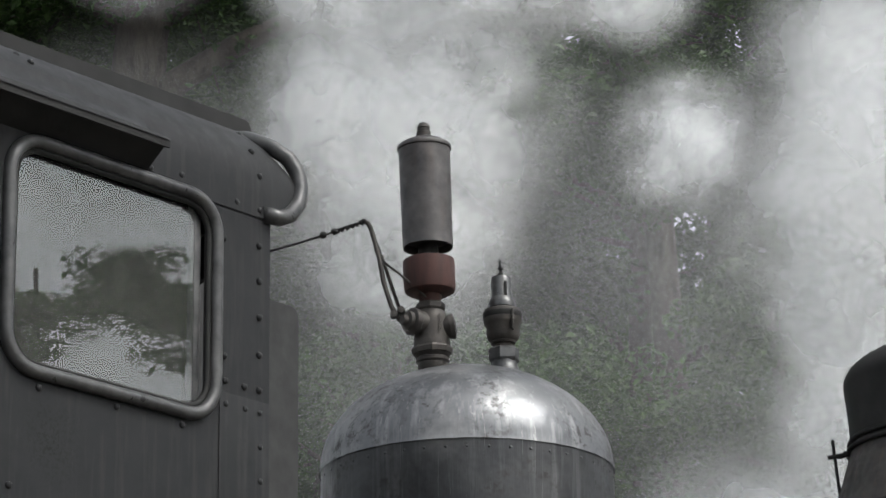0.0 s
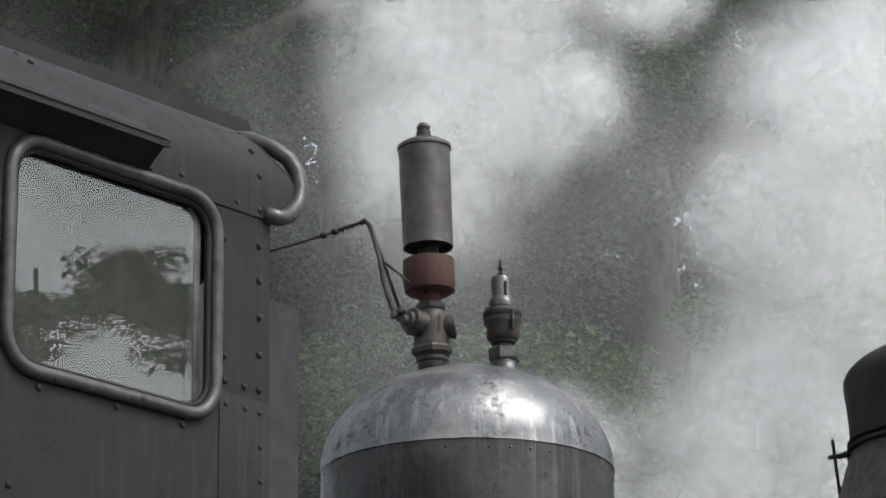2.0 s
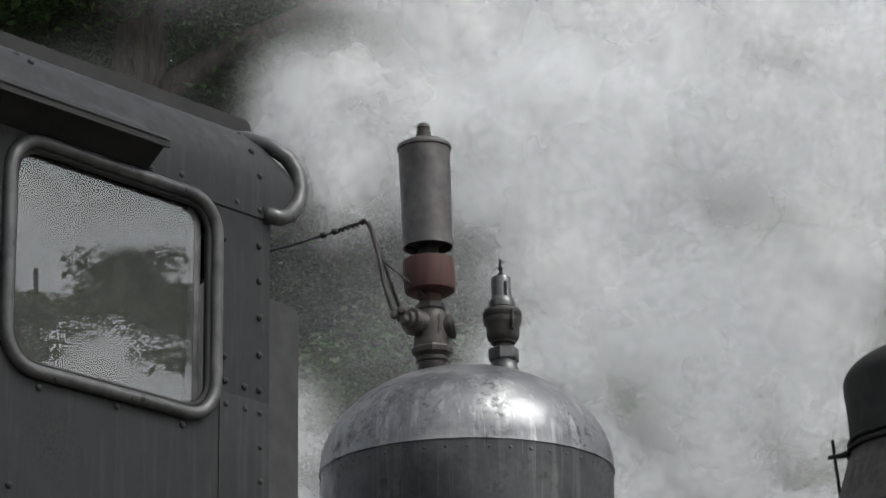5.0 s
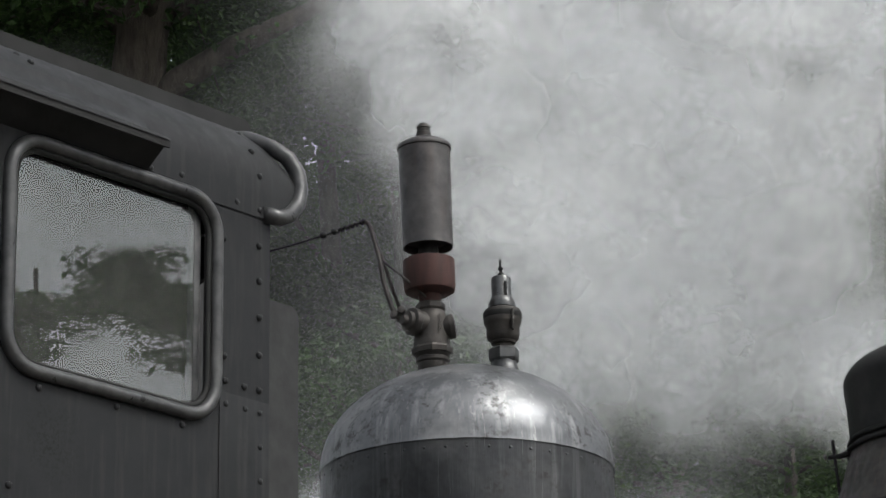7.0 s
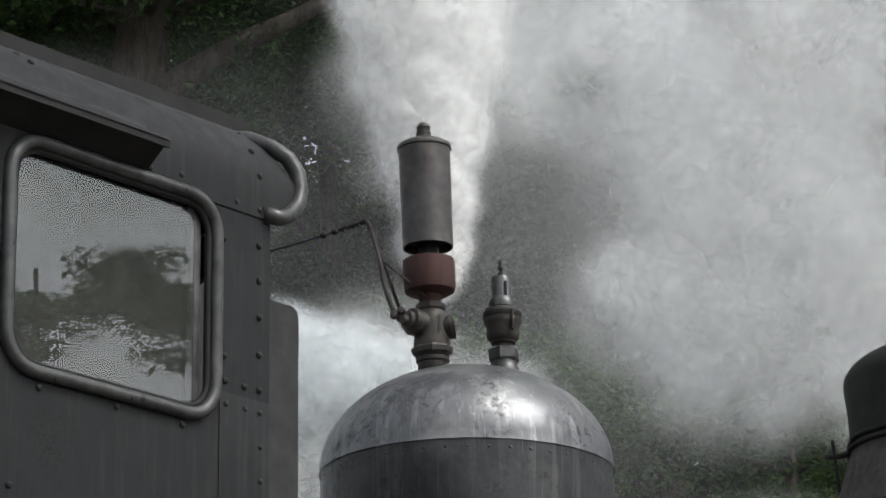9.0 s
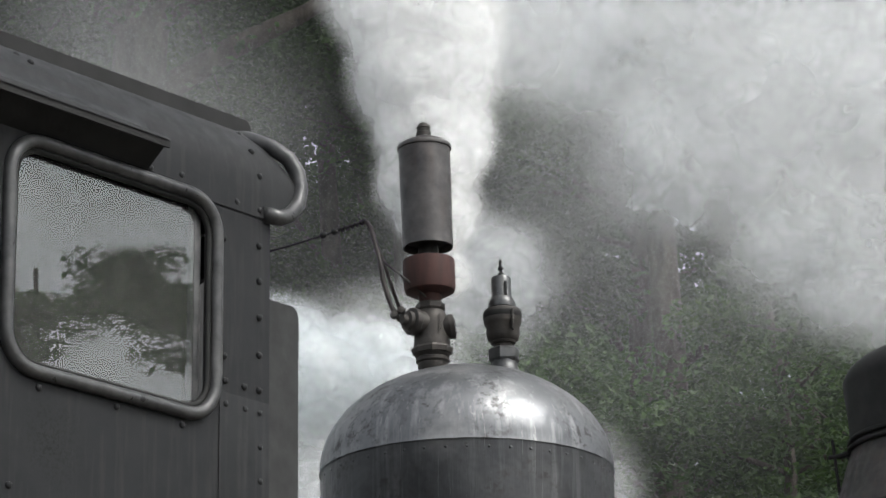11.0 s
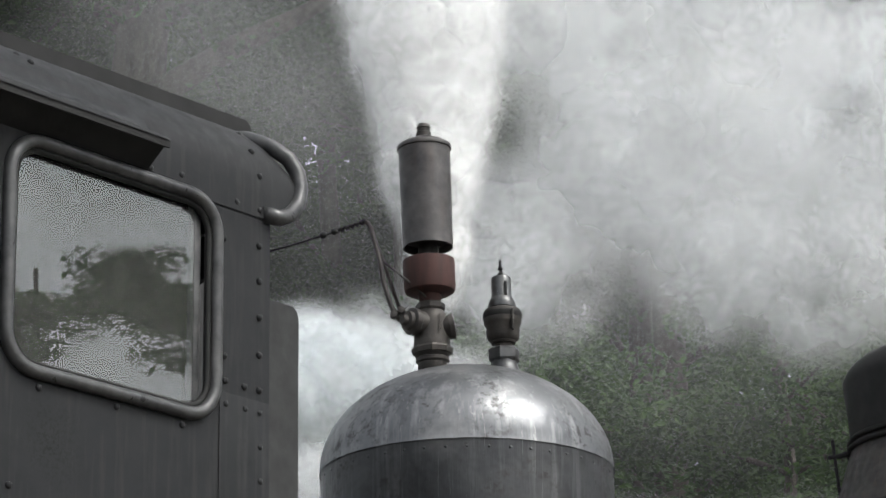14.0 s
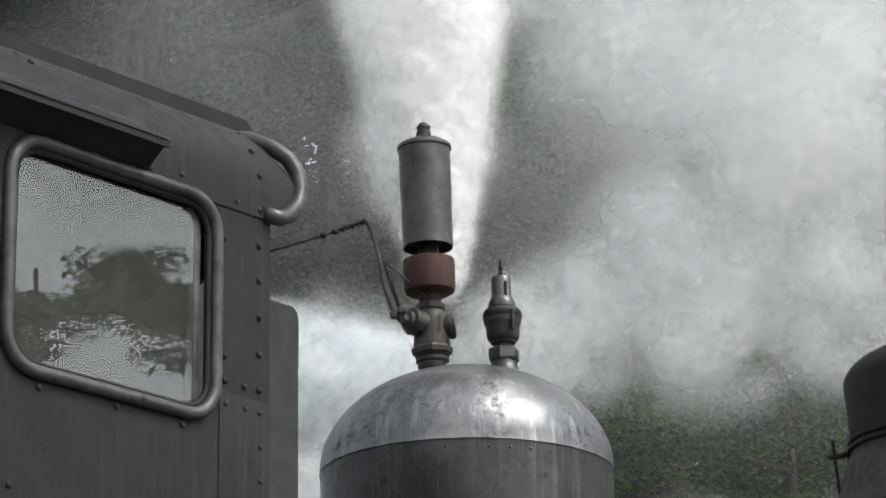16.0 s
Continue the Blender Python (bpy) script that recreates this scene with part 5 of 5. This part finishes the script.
    drift(0.52, -0.38, CLOUDS, (0, 0.21, -1.56), (1.5, 0.38, -1.32), (2.5, 0.50, -1.16), (3.5, 0.62, -1.00), (4.2, 0.99, -0.55), (5.2, 1.18, -0.56), (6.3, 1.05, -0.53), (7.2, 1.05, -0.41), (8.2, 1.07, -0.41), (9, 1.14, -0.41), (10.2, 1.32, -0.05), (11.4, 1.50, 0.05), (12, 1.62, 0.07), (12.5, 2.00, 0.10), (13, 1.82, -0.01), (13.5, 1.56, -0.05), (14, 1.46, -0.05), (14.5, 1.46, -0.06), (15.2, 1.50, -0.09), (16, 1.61, -0.18))
    drift(0.70, 0.45, CLOUDS, (0, 1.91, -0.75), (1.5, 1.62, -0.29), (2.5, 1.75, 0.17), (3.5, 1.80, 0.37), (4.2, 1.91, 0.40), (5.2, 2.12, 0.50), (6.3, 2.23, 0.66), (7.2, 2.33, 0.80), (8.2, 2.43, 0.95), (9, 2.51, 1.08), (10.2, 2.63, 1.27), (11.4, 2.75, 1.46), (12, 2.81, 1.56), (12.5, 2.86, 1.64), (13, 2.91, 1.72), (13.5, 2.96, 1.80), (14, 3.01, 1.88), (14.5, 3.06, 1.96), (15.2, 3.14, 2.07), (16, 3.22, 2.20))
    drift(0.67, -0.79, MISTS, (0, -1.69, -0.37), (1.5, -1.54, -0.13), (2.5, -1.43, 0.03), (3.5, -1.33, 0.19), (4.2, -1.22, 0.32), (5.2, -1.22, 0.32), (6.3, -1.18, 0.22), (7.2, -0.28, 0.41), (8.2, -1.14, 0.15), (9, -1.33, 0.19), (10.2, -1.40, 0.30), (11.4, -1.17, 1.42), (12, -1.04, 1.61), (12.5, -0.94, 1.76), (13, -0.83, 1.91), (13.5, -0.71, 2.04), (14, -0.59, 2.14), (14.5, -0.46, 2.21), (15.2, -0.32, 2.28), (16, -0.20, 2.37))
    drift(0.49, -0.07, CLOUDS, (0, 1.37, -2.05), (1.5, 1.50, -1.80), (2.5, 1.58, -1.64), (3.5, 1.65, -1.48), (4.2, 1.71, -1.38), (5.2, 1.78, -1.22), (6.3, 1.81, -1.06), (7.2, 1.82, -0.43), (8.2, 1.80, -0.43), (9, 1.74, -0.43), (10.2, 1.72, -0.07), (11.4, 1.86, -0.07), (12, 1.91, -0.07), (12.5, 1.94, -0.07), (13, 1.99, -0.07), (13.5, 1.99, -0.07), (14, 1.97, -0.07), (14.5, 1.97, -0.22), (15.2, 1.95, -0.12), (16, 2.08, 0.00))
    drift(0.73, -0.53, CLOUDS, (0, -0.83, -4.00), (1.5, -0.68, -3.76), (2.5, -0.58, -3.61), (3.5, -0.48, -3.45), (4.2, -0.41, -3.34), (5.2, -0.31, -3.18), (6.3, -0.20, -3.00), (7.2, -0.11, -2.86), (8.2, -0.01, -2.71), (9, 0.07, -2.58), (10.2, 0.19, -2.40), (11.4, 0.31, -2.22), (12, 0.37, -2.13), (12.5, 0.42, -2.06), (13, 0.47, -1.99), (13.5, 0.52, -1.92), (14, 0.57, -1.85), (14.5, 0.62, -1.77), (15.2, 0.69, -1.64), (16, 0.77, -1.64))
    drift(0.58, -0.67, CLOUDS, (0, 1.47, 0.10), (1.5, 1.50, 0.47), (2.5, 1.35, 0.57), (3.5, 1.35, 0.66), (4.2, 1.31, 0.82), (5.2, 1.34, 0.86), (6.3, 1.43, 0.84), (7.2, 1.46, 0.85), (8.2, 1.46, 0.91), (9, 1.43, 0.90), (10.2, 1.31, 0.96), (11.4, 1.13, 1.07), (12, 1.13, 1.10), (12.5, 1.09, 0.96), (13, 1.10, 0.99), (13.5, 1.16, 0.91), (14, 1.16, 0.96), (14.5, 1.15, 0.92), (15.2, 1.28, 0.86), (16, 1.44, 1.14))
    drift(0.65, -0.76, CLOUDS, (0, -0.30, 1.45), (1.5, -0.53, 1.55), (2.5, -0.41, 1.58), (3.5, -0.39, 1.52), (4.2, -0.30, 1.43), (5.2, -0.30, 1.42), (6.3, -0.30, 1.33), (7.2, -0.30, 1.47), (8.2, -0.55, 1.64), (9, -0.45, 1.76), (10.2, -0.32, 1.94), (11.4, -0.19, 2.13), (12, -0.12, 2.23), (12.5, -0.07, 2.30), (13, -0.01, 2.38), (13.5, 0.04, 2.46), (14, 0.09, 2.54), (14.5, 0.14, 2.62), (15.2, 0.22, 2.73), (16, 0.30, 2.86))
    drift(0.50, 0.63, CLOUDS, (0, -0.61, -3.27), (1.5, -0.46, -3.04), (2.5, -0.36, -2.88), (3.5, -0.26, -2.72), (4.2, -0.19, -2.61), (5.2, -0.09, -2.46), (6.3, 0.01, -2.29), (7.2, 0.10, -2.16), (8.2, 0.20, -2.02), (9, 0.27, -1.92), (10.2, 0.39, -1.77), (11.4, 0.51, -1.65), (12, 0.57, -1.60), (12.5, 0.62, -1.57), (13, 0.68, -1.53), (13.5, 0.75, -1.50), (14, 0.81, -1.45), (14.5, 0.87, -1.45), (15.2, 0.97, -1.45), (16, 1.07, -1.45))
    drift(0.42, 0.37, CLOUDS, (0, -2.08, -3.49), (1.5, -1.93, -3.26), (2.5, -1.83, -3.11), (3.5, -1.73, -2.96), (4.2, -1.66, -2.86), (5.2, -1.57, -2.73), (6.3, -1.46, -2.58), (7.2, -1.37, -2.46), (8.2, -1.27, -2.33), (9, -1.20, -2.22), (10.2, -1.08, -2.07), (11.4, -0.96, -1.93), (12, -0.90, -1.86), (12.5, -0.86, -1.80), (13, -0.81, -1.74), (13.5, -0.76, -1.68), (14, -0.71, -1.62), (14.5, -0.66, -1.56), (15.2, -0.59, -1.47), (16, -0.50, -1.36))
    drift(0.41, -0.24, CLOUDS, (0, -1.65, -2.01), (1.5, -1.50, -1.77), (2.5, -1.40, -1.61), (3.5, -1.30, -1.45), (4.2, -1.23, -1.35), (5.2, -1.13, -1.20), (6.3, -1.02, -1.04), (7.2, -0.94, -0.91), (8.2, -0.83, -0.81), (9, -0.73, -0.76), (10.2, -0.60, -0.74), (11.4, -0.48, -0.72), (12, -0.40, -0.68), (12.5, -0.34, -0.64), (13, -0.30, -0.60), (13.5, -0.27, -0.55), (14, -0.25, -0.50), (14.5, -0.23, -0.46), (15.2, -0.21, -0.38), (16, -0.07, 0.39))
    drift(0.41, -0.22, MISTS, (0, -2.38, -1.96), (1.5, -2.23, -1.72), (2.5, -2.13, -1.55), (3.5, -2.03, -1.38), (4.2, -1.96, -1.26), (5.2, -1.89, -1.06), (6.3, -1.82, -0.85), (7.2, -1.78, -0.66), (8.2, -1.78, -0.47), (9, -1.81, -0.32), (10.2, -1.88, -0.17), (11.4, -1.82, -0.12), (12, -1.73, -0.07), (12.5, -1.62, -0.01), (13, -1.51, 0.06), (13.5, -1.41, 0.16), (14, -1.31, 0.27), (14.5, -1.24, 0.40), (15.2, -1.20, 0.61), (16, -1.08, 1.16))
    drift(0.58, 0.46, CLOUDS, (0, 1.99, 0.67), (1.5, 2.04, 0.84), (2.5, 1.90, 0.93), (3.5, 1.83, 1.00), (4.2, 1.88, 1.14), (5.2, 1.97, 1.30), (6.3, 2.07, 1.49), (7.2, 2.16, 1.64), (8.2, 2.26, 1.80), (9, 2.34, 1.93), (10.2, 2.45, 2.12), (11.4, 2.57, 2.32), (12, 2.63, 2.41), (12.5, 2.68, 2.50), (13, 2.73, 2.58), (13.5, 2.78, 2.66), (14, 2.83, 2.74), (14.5, 2.88, 2.82), (15.2, 2.95, 2.93), (16, 3.03, 3.06))
    drift(0.39, 0.21, CLOUDS, (0, 0.76, 1.14), (1.5, 0.85, 1.17), (2.5, 0.86, 1.07), (3.5, 0.97, 0.89), (4.2, 0.94, 0.80), (5.2, 0.97, 0.85), (6.3, 1.13, 1.19), (7.2, 1.22, 1.34), (8.2, 1.32, 1.50), (9, 1.40, 1.63), (10.2, 1.52, 1.82), (11.4, 1.65, 2.02), (12, 1.71, 2.11), (12.5, 1.76, 2.19), (13, 1.81, 2.27), (13.5, 1.86, 2.35), (14, 1.91, 2.43), (14.5, 1.96, 2.51), (15.2, 2.03, 2.62), (16, 2.11, 2.75))
    drift(0.35, 0.83, CLOUDS, (0, 0.05, 1.47), (1.5, 0.19, 1.65), (2.5, 0.28, 1.78), (3.5, 0.38, 1.91), (4.2, 0.44, 2.00), (5.2, 0.54, 2.13), (6.3, 0.64, 2.28), (7.2, 0.73, 2.40), (8.2, 0.82, 2.53), (9, 0.90, 2.64), (10.2, 1.01, 2.81), (11.4, 1.13, 2.98), (12, 1.18, 3.07), (12.5, 1.23, 3.14), (13, 1.28, 3.21), (13.5, 1.33, 3.29), (14, 1.38, 3.36), (14.5, 1.43, 3.44), (15.2, 1.50, 3.55), (16, 1.58, 3.67))
    drift(0.67, 0.84, CLOUDS, (0, -1.44, -2.72), (1.5, -1.30, -2.49), (2.5, -1.21, -2.36), (3.5, -1.12, -2.23), (4.2, -1.07, -2.15), (5.2, -1.00, -2.06), (6.3, -0.92, -1.96), (7.2, -0.86, -1.88), (8.2, -0.81, -1.81), (9, -0.76, -1.75), (10.2, -0.70, -1.67), (11.4, -0.64, -1.58), (12, -0.62, -1.52), (12.5, -0.59, -1.47), (13, -0.57, -1.41), (13.5, -0.55, -1.35), (14, -0.54, -1.28), (14.5, -0.51, -1.21), (15.2, -0.48, -1.11), (16, -0.41, -1.00))
    drift(0.73, -0.04, MISTS, (0, -0.12, -0.71), (1.5, -0.31, -0.05), (2.5, 0.34, 0.25), (3.5, 0.67, 0.31), (4.2, 0.52, 0.33), (5.2, 0.48, 0.36), (6.3, 0.47, 0.46), (7.2, 0.45, 0.35), (8.2, 0.35, 0.16), (9, 0.48, 0.30), (10.2, 0.51, 0.49), (11.4, 0.55, 0.47), (12, 0.49, 0.60), (12.5, 0.38, 0.60), (13, 0.51, 0.47), (13.5, 0.41, 0.56), (14, 0.27, 0.58), (14.5, 0.29, 0.60), (15.2, 0.40, 0.62), (16, 0.58, 0.64))
    drift(0.84, 0.32, MISTS, (0, 1.29, -0.73), (1.5, 1.93, -0.64), (2.5, 2.05, -0.60), (3.5, 2.09, -0.56), (4.2, 2.09, -0.52), (5.2, 2.03, -0.42), (6.3, 2.06, -0.32), (7.2, 2.08, -0.23), (8.2, 2.21, -0.11), (9, 2.27, -0.00), (10.2, 2.41, 0.18), (11.4, 2.55, 0.36), (12, 2.61, 0.45), (12.5, 2.66, 0.52), (13, 2.71, 0.60), (13.5, 2.76, 0.67), (14, 2.81, 0.75), (14.5, 2.87, 0.83), (15.2, 2.94, 0.94), (16, 3.02, 1.06))
    drift(0.85, 0.09, MISTS, (0, -2.28, -3.12), (1.5, -2.13, -2.89), (2.5, -2.03, -2.73), (3.5, -1.94, -2.59), (4.2, -1.87, -2.48), (5.2, -1.77, -2.35), (6.3, -1.67, -2.20), (7.2, -1.58, -2.08), (8.2, -1.49, -1.96), (9, -1.42, -1.87), (10.2, -1.30, -1.73), (11.4, -1.19, -1.59), (12, -1.14, -1.52), (12.5, -1.09, -1.47), (13, -1.05, -1.42), (13.5, -1.00, -1.37), (14, -0.95, -1.32), (14.5, -0.91, -1.27), (15.2, -0.85, -1.20), (16, -0.77, -1.11))
    drift(0.89, -0.38, MISTS, (0, 1.97, -3.13), (1.5, 2.12, -2.89), (2.5, 2.22, -2.73), (3.5, 2.32, -2.57), (4.2, 2.39, -2.46), (5.2, 2.49, -2.30), (6.3, 2.60, -2.13), (7.2, 2.69, -1.98), (8.2, 2.79, -1.82), (9, 2.87, -1.69), (10.2, 2.99, -1.50), (11.4, 3.11, -1.31), (12, 3.17, -1.21), (12.5, 3.22, -1.13), (13, 3.27, -1.05), (13.5, 3.32, -0.97), (14, 3.37, -0.89), (14.5, 3.42, -0.81), (15.2, 3.49, -0.70), (16, 3.57, -0.57))
    drift(0.85, -0.09, MISTS, (0, 1.94, -2.75), (1.5, 2.09, -2.51), (2.5, 2.19, -2.36), (3.5, 2.29, -2.20), (4.2, 2.36, -2.08), (5.2, 2.46, -1.92), (6.3, 2.57, -1.75), (7.2, 2.66, -1.60), (8.2, 2.75, -1.44), (9, 2.83, -1.31), (10.2, 2.95, -1.12), (11.4, 3.07, -0.93), (12, 3.12, -0.83), (12.5, 3.17, -0.75), (13, 3.22, -0.67), (13.5, 3.27, -0.59), (14, 3.32, -0.51), (14.5, 3.37, -0.43), (15.2, 3.44, -0.32), (16, 3.52, -0.19))
    drift(0.98, 0.44, MISTS, (0, -1.30, -2.17), (1.5, -1.16, -1.93), (2.5, -1.06, -1.79), (3.5, -0.97, -1.65), (4.2, -0.91, -1.56), (5.2, -0.83, -1.44), (6.3, -0.76, -1.30), (7.2, -0.69, -1.16), (8.2, -0.75, -1.15), (9, -0.80, -1.11), (10.2, -0.88, -1.00), (11.4, -0.96, -0.93), (12, -0.98, -0.90), (12.5, -0.99, -0.89), (13, -0.99, -0.88), (13.5, -0.98, -0.88), (14, -0.97, -0.87), (14.5, -0.95, -0.86), (15.2, -0.91, -0.83), (16, -0.87, -0.78))
    drift(0.93, 0.11, MISTS, (0, 0.60, -3.27), (1.5, 0.75, -3.03), (2.5, 0.85, -2.88), (3.5, 0.95, -2.74), (4.2, 1.02, -2.64), (5.2, 1.12, -2.51), (6.3, 1.23, -2.37), (7.2, 1.32, -2.26), (8.2, 1.42, -2.15), (9, 1.50, -2.06), (10.2, 1.63, -1.95), (11.4, 1.75, -1.85), (12, 1.81, -1.79), (12.5, 1.86, -1.75), (13, 1.91, -1.70), (13.5, 1.96, -1.65), (14, 2.01, -1.59), (14.5, 2.06, -1.52), (15.2, 2.13, -1.42), (16, 2.21, -1.30))
    drift(0.87, 0.26, MISTS, (0, -1.70, -3.56), (1.5, -1.55, -3.32), (2.5, -1.46, -3.17), (3.5, -1.36, -3.02), (4.2, -1.29, -2.91), (5.2, -1.19, -2.77), (6.3, -1.08, -2.62), (7.2, -0.99, -2.49), (8.2, -0.89, -2.36), (9, -0.81, -2.26), (10.2, -0.70, -2.11), (11.4, -0.58, -1.97), (12, -0.52, -1.90), (12.5, -0.47, -1.84), (13, -0.43, -1.78), (13.5, -0.38, -1.73), (14, -0.33, -1.67), (14.5, -0.28, -1.62), (15.2, -0.22, -1.54), (16, -0.14, -1.44))
    drift(0.89, -0.03, MISTS, (0, 0.98, -3.63), (1.5, 1.13, -3.39), (2.5, 1.23, -3.24), (3.5, 1.33, -3.08), (4.2, 1.40, -2.98), (5.2, 1.50, -2.83), (6.3, 1.61, -2.67), (7.2, 1.70, -2.55), (8.2, 1.80, -2.41), (9, 1.88, -2.31), (10.2, 2.00, -2.16), (11.4, 2.12, -2.02), (12, 2.18, -1.94), (12.5, 2.23, -1.88), (13, 2.28, -1.82), (13.5, 2.33, -1.75), (14, 2.38, -1.68), (14.5, 2.43, -1.61), (15.2, 2.50, -1.51), (16, 2.59, -1.39))
    drift(0.85, 0.91, MISTS, (0, -0.89, -0.01), (1.5, -0.66, 0.52), (2.5, -0.55, 0.52), (3.5, -0.47, 0.40), (4.2, -0.22, 0.36), (5.2, -0.27, 0.70), (6.3, -0.50, 0.86), (7.2, -0.39, 0.85), (8.2, -0.43, 0.50), (9, -0.92, 0.29), (10.2, -1.05, 0.34), (11.4, -0.96, 0.45), (12, -0.65, 1.03), (12.5, -0.52, 0.90), (13, -0.50, 0.86), (13.5, -0.55, 0.84), (14, -0.63, 0.84), (14.5, -0.61, 0.91), (15.2, -0.55, 0.90), (16, -0.47, 1.23))
    drift(0.99, 0.55, MISTS, (0, 0.15, -1.00), (1.5, 0.11, -0.77), (2.5, -0.07, -0.52), (3.5, -0.03, -0.49), (4.2, -0.05, -0.37), (5.2, -0.07, -0.17), (6.3, -0.06, -0.19), (7.2, 0.12, -0.37), (8.2, 0.29, -0.16), (9, 0.33, -0.08), (10.2, 0.28, 0.17), (11.4, 0.61, 0.26), (12, 0.83, 0.39), (12.5, 1.04, 0.11), (13, 0.86, 0.05), (13.5, 0.81, 0.12), (14, 0.85, 0.17), (14.5, 0.75, 0.25), (15.2, 0.67, 0.35), (16, 0.60, 0.21))
    drift(0.77, -0.74, MISTS, (0, 0.07, -2.18), (1.5, 0.22, -1.93), (2.5, 0.32, -1.75), (3.5, 0.42, -1.57), (4.2, 0.48, -1.43), (5.2, 0.58, -1.23), (6.3, 0.69, -1.03), (7.2, 0.78, -0.82), (8.2, 0.66, -0.69), (9, 0.55, -0.83), (10.2, 0.85, -1.36), (11.4, 1.25, -1.47), (12, 1.44, -1.46), (12.5, 1.59, -1.42), (13, 1.73, -1.33), (13.5, 1.84, -1.20), (14, 1.89, -1.03), (14.5, 1.87, -0.84), (15.2, 1.76, -0.66), (16, 1.76, -0.63))
    drift(0.91, 0.63, MISTS, (0, 0.66, 0.19), (1.5, 0.80, 0.30), (2.5, 0.90, 0.53), (3.5, 1.03, 0.42), (4.2, 1.04, 0.35), (5.2, 1.27, 0.23), (6.3, 1.63, 0.19), (7.2, 1.86, 0.20), (8.2, 2.12, 0.29), (9, 2.20, 0.36), (10.2, 2.24, 0.51), (11.4, 2.28, 0.67), (12, 2.29, 0.75), (12.5, 2.27, 0.80), (13, 2.21, 0.84), (13.5, 2.17, 0.87), (14, 2.18, 0.92), (14.5, 2.16, 0.96), (15.2, 2.20, 1.05), (16, 2.26, 1.17))
    drift(0.87, 0.84, MISTS, (0, 1.09, -0.35), (1.5, 1.06, -0.40), (2.5, 1.82, -0.32), (3.5, 1.88, -0.27), (4.2, 1.85, -0.27), (5.2, 1.67, -0.30), (6.3, 1.60, -0.31), (7.2, 1.57, -0.31), (8.2, 1.74, -0.23), (9, 1.90, -0.14), (10.2, 2.17, -0.09), (11.4, 2.35, -0.01), (12, 2.42, 0.07), (12.5, 2.44, 0.14), (13, 2.46, 0.22), (13.5, 2.49, 0.30), (14, 2.52, 0.39), (14.5, 2.55, 0.47), (15.2, 2.61, 0.58), (16, 2.68, 0.71))
    # thin haze between the engine and the wood
    drift(1.35, 1.0, MISTS, (0, 0.35, -0.5), (8, 0.55, -0.2), (16, 0.75, -0.3))
    drift(1.25, 1.5, MISTS, (0, 1.45, -0.4), (8, 1.25, -0.1), (16, 1.45, -0.2))
    drift(1.20, 1.3, MISTS, (0, -0.65, -0.5), (8, -0.45, -0.4), (16, -0.35, -0.1))
    drift(1.30, 1.7, MISTS, (0, 0.7, 0.5), (8, 0.9, 0.7), (16, 0.6, 0.4))
    drift(1.00, 1.1, MISTS, (0, -2.9, 0.0), (2.0, -2.0, 0.5), (3.5, -1.3, 0.8), (4.5, -0.9, 1.3), (6.5, -0.6, 2.2), (16, 0.4, 4.0))
    drift(1.10, 1.2, MISTS, (0, -3.6, -0.8), (8.8, -2.8, 0.0), (11.3, -1.3, 0.6), (16, -1.0, 0.7))
    drift(0.95, 1.6, MISTS, (0, -3.8, -0.6), (9.0, -2.7, 0.2), (11.5, -0.9, 0.7), (16, -0.5, 0.6))
    drift(0.90, 0.6, MISTS, (0, -3.9, -0.4), (9.2, -2.9, 0.3), (11.5, -1.5, 0.8), (16, -1.3, 0.85))
    drift(0.80, 0.5, MISTS, (0, -0.75, 0.35), (1.5, -0.75, 0.55), (3.0, -0.5, 0.6), (4.5, -0.2, 0.9), (6.5, 0.2, 2.2), (16, 1.0, 4.5))
    drift(0.85, 0.7, MISTS, (0, -0.35, -0.3), (1.5, -0.25, 0.0), (3.0, 0.1, 0.1), (4.5, 0.5, 0.4), (6.5, 0.9, 2.0), (16, 1.5, 4.5))


motions()
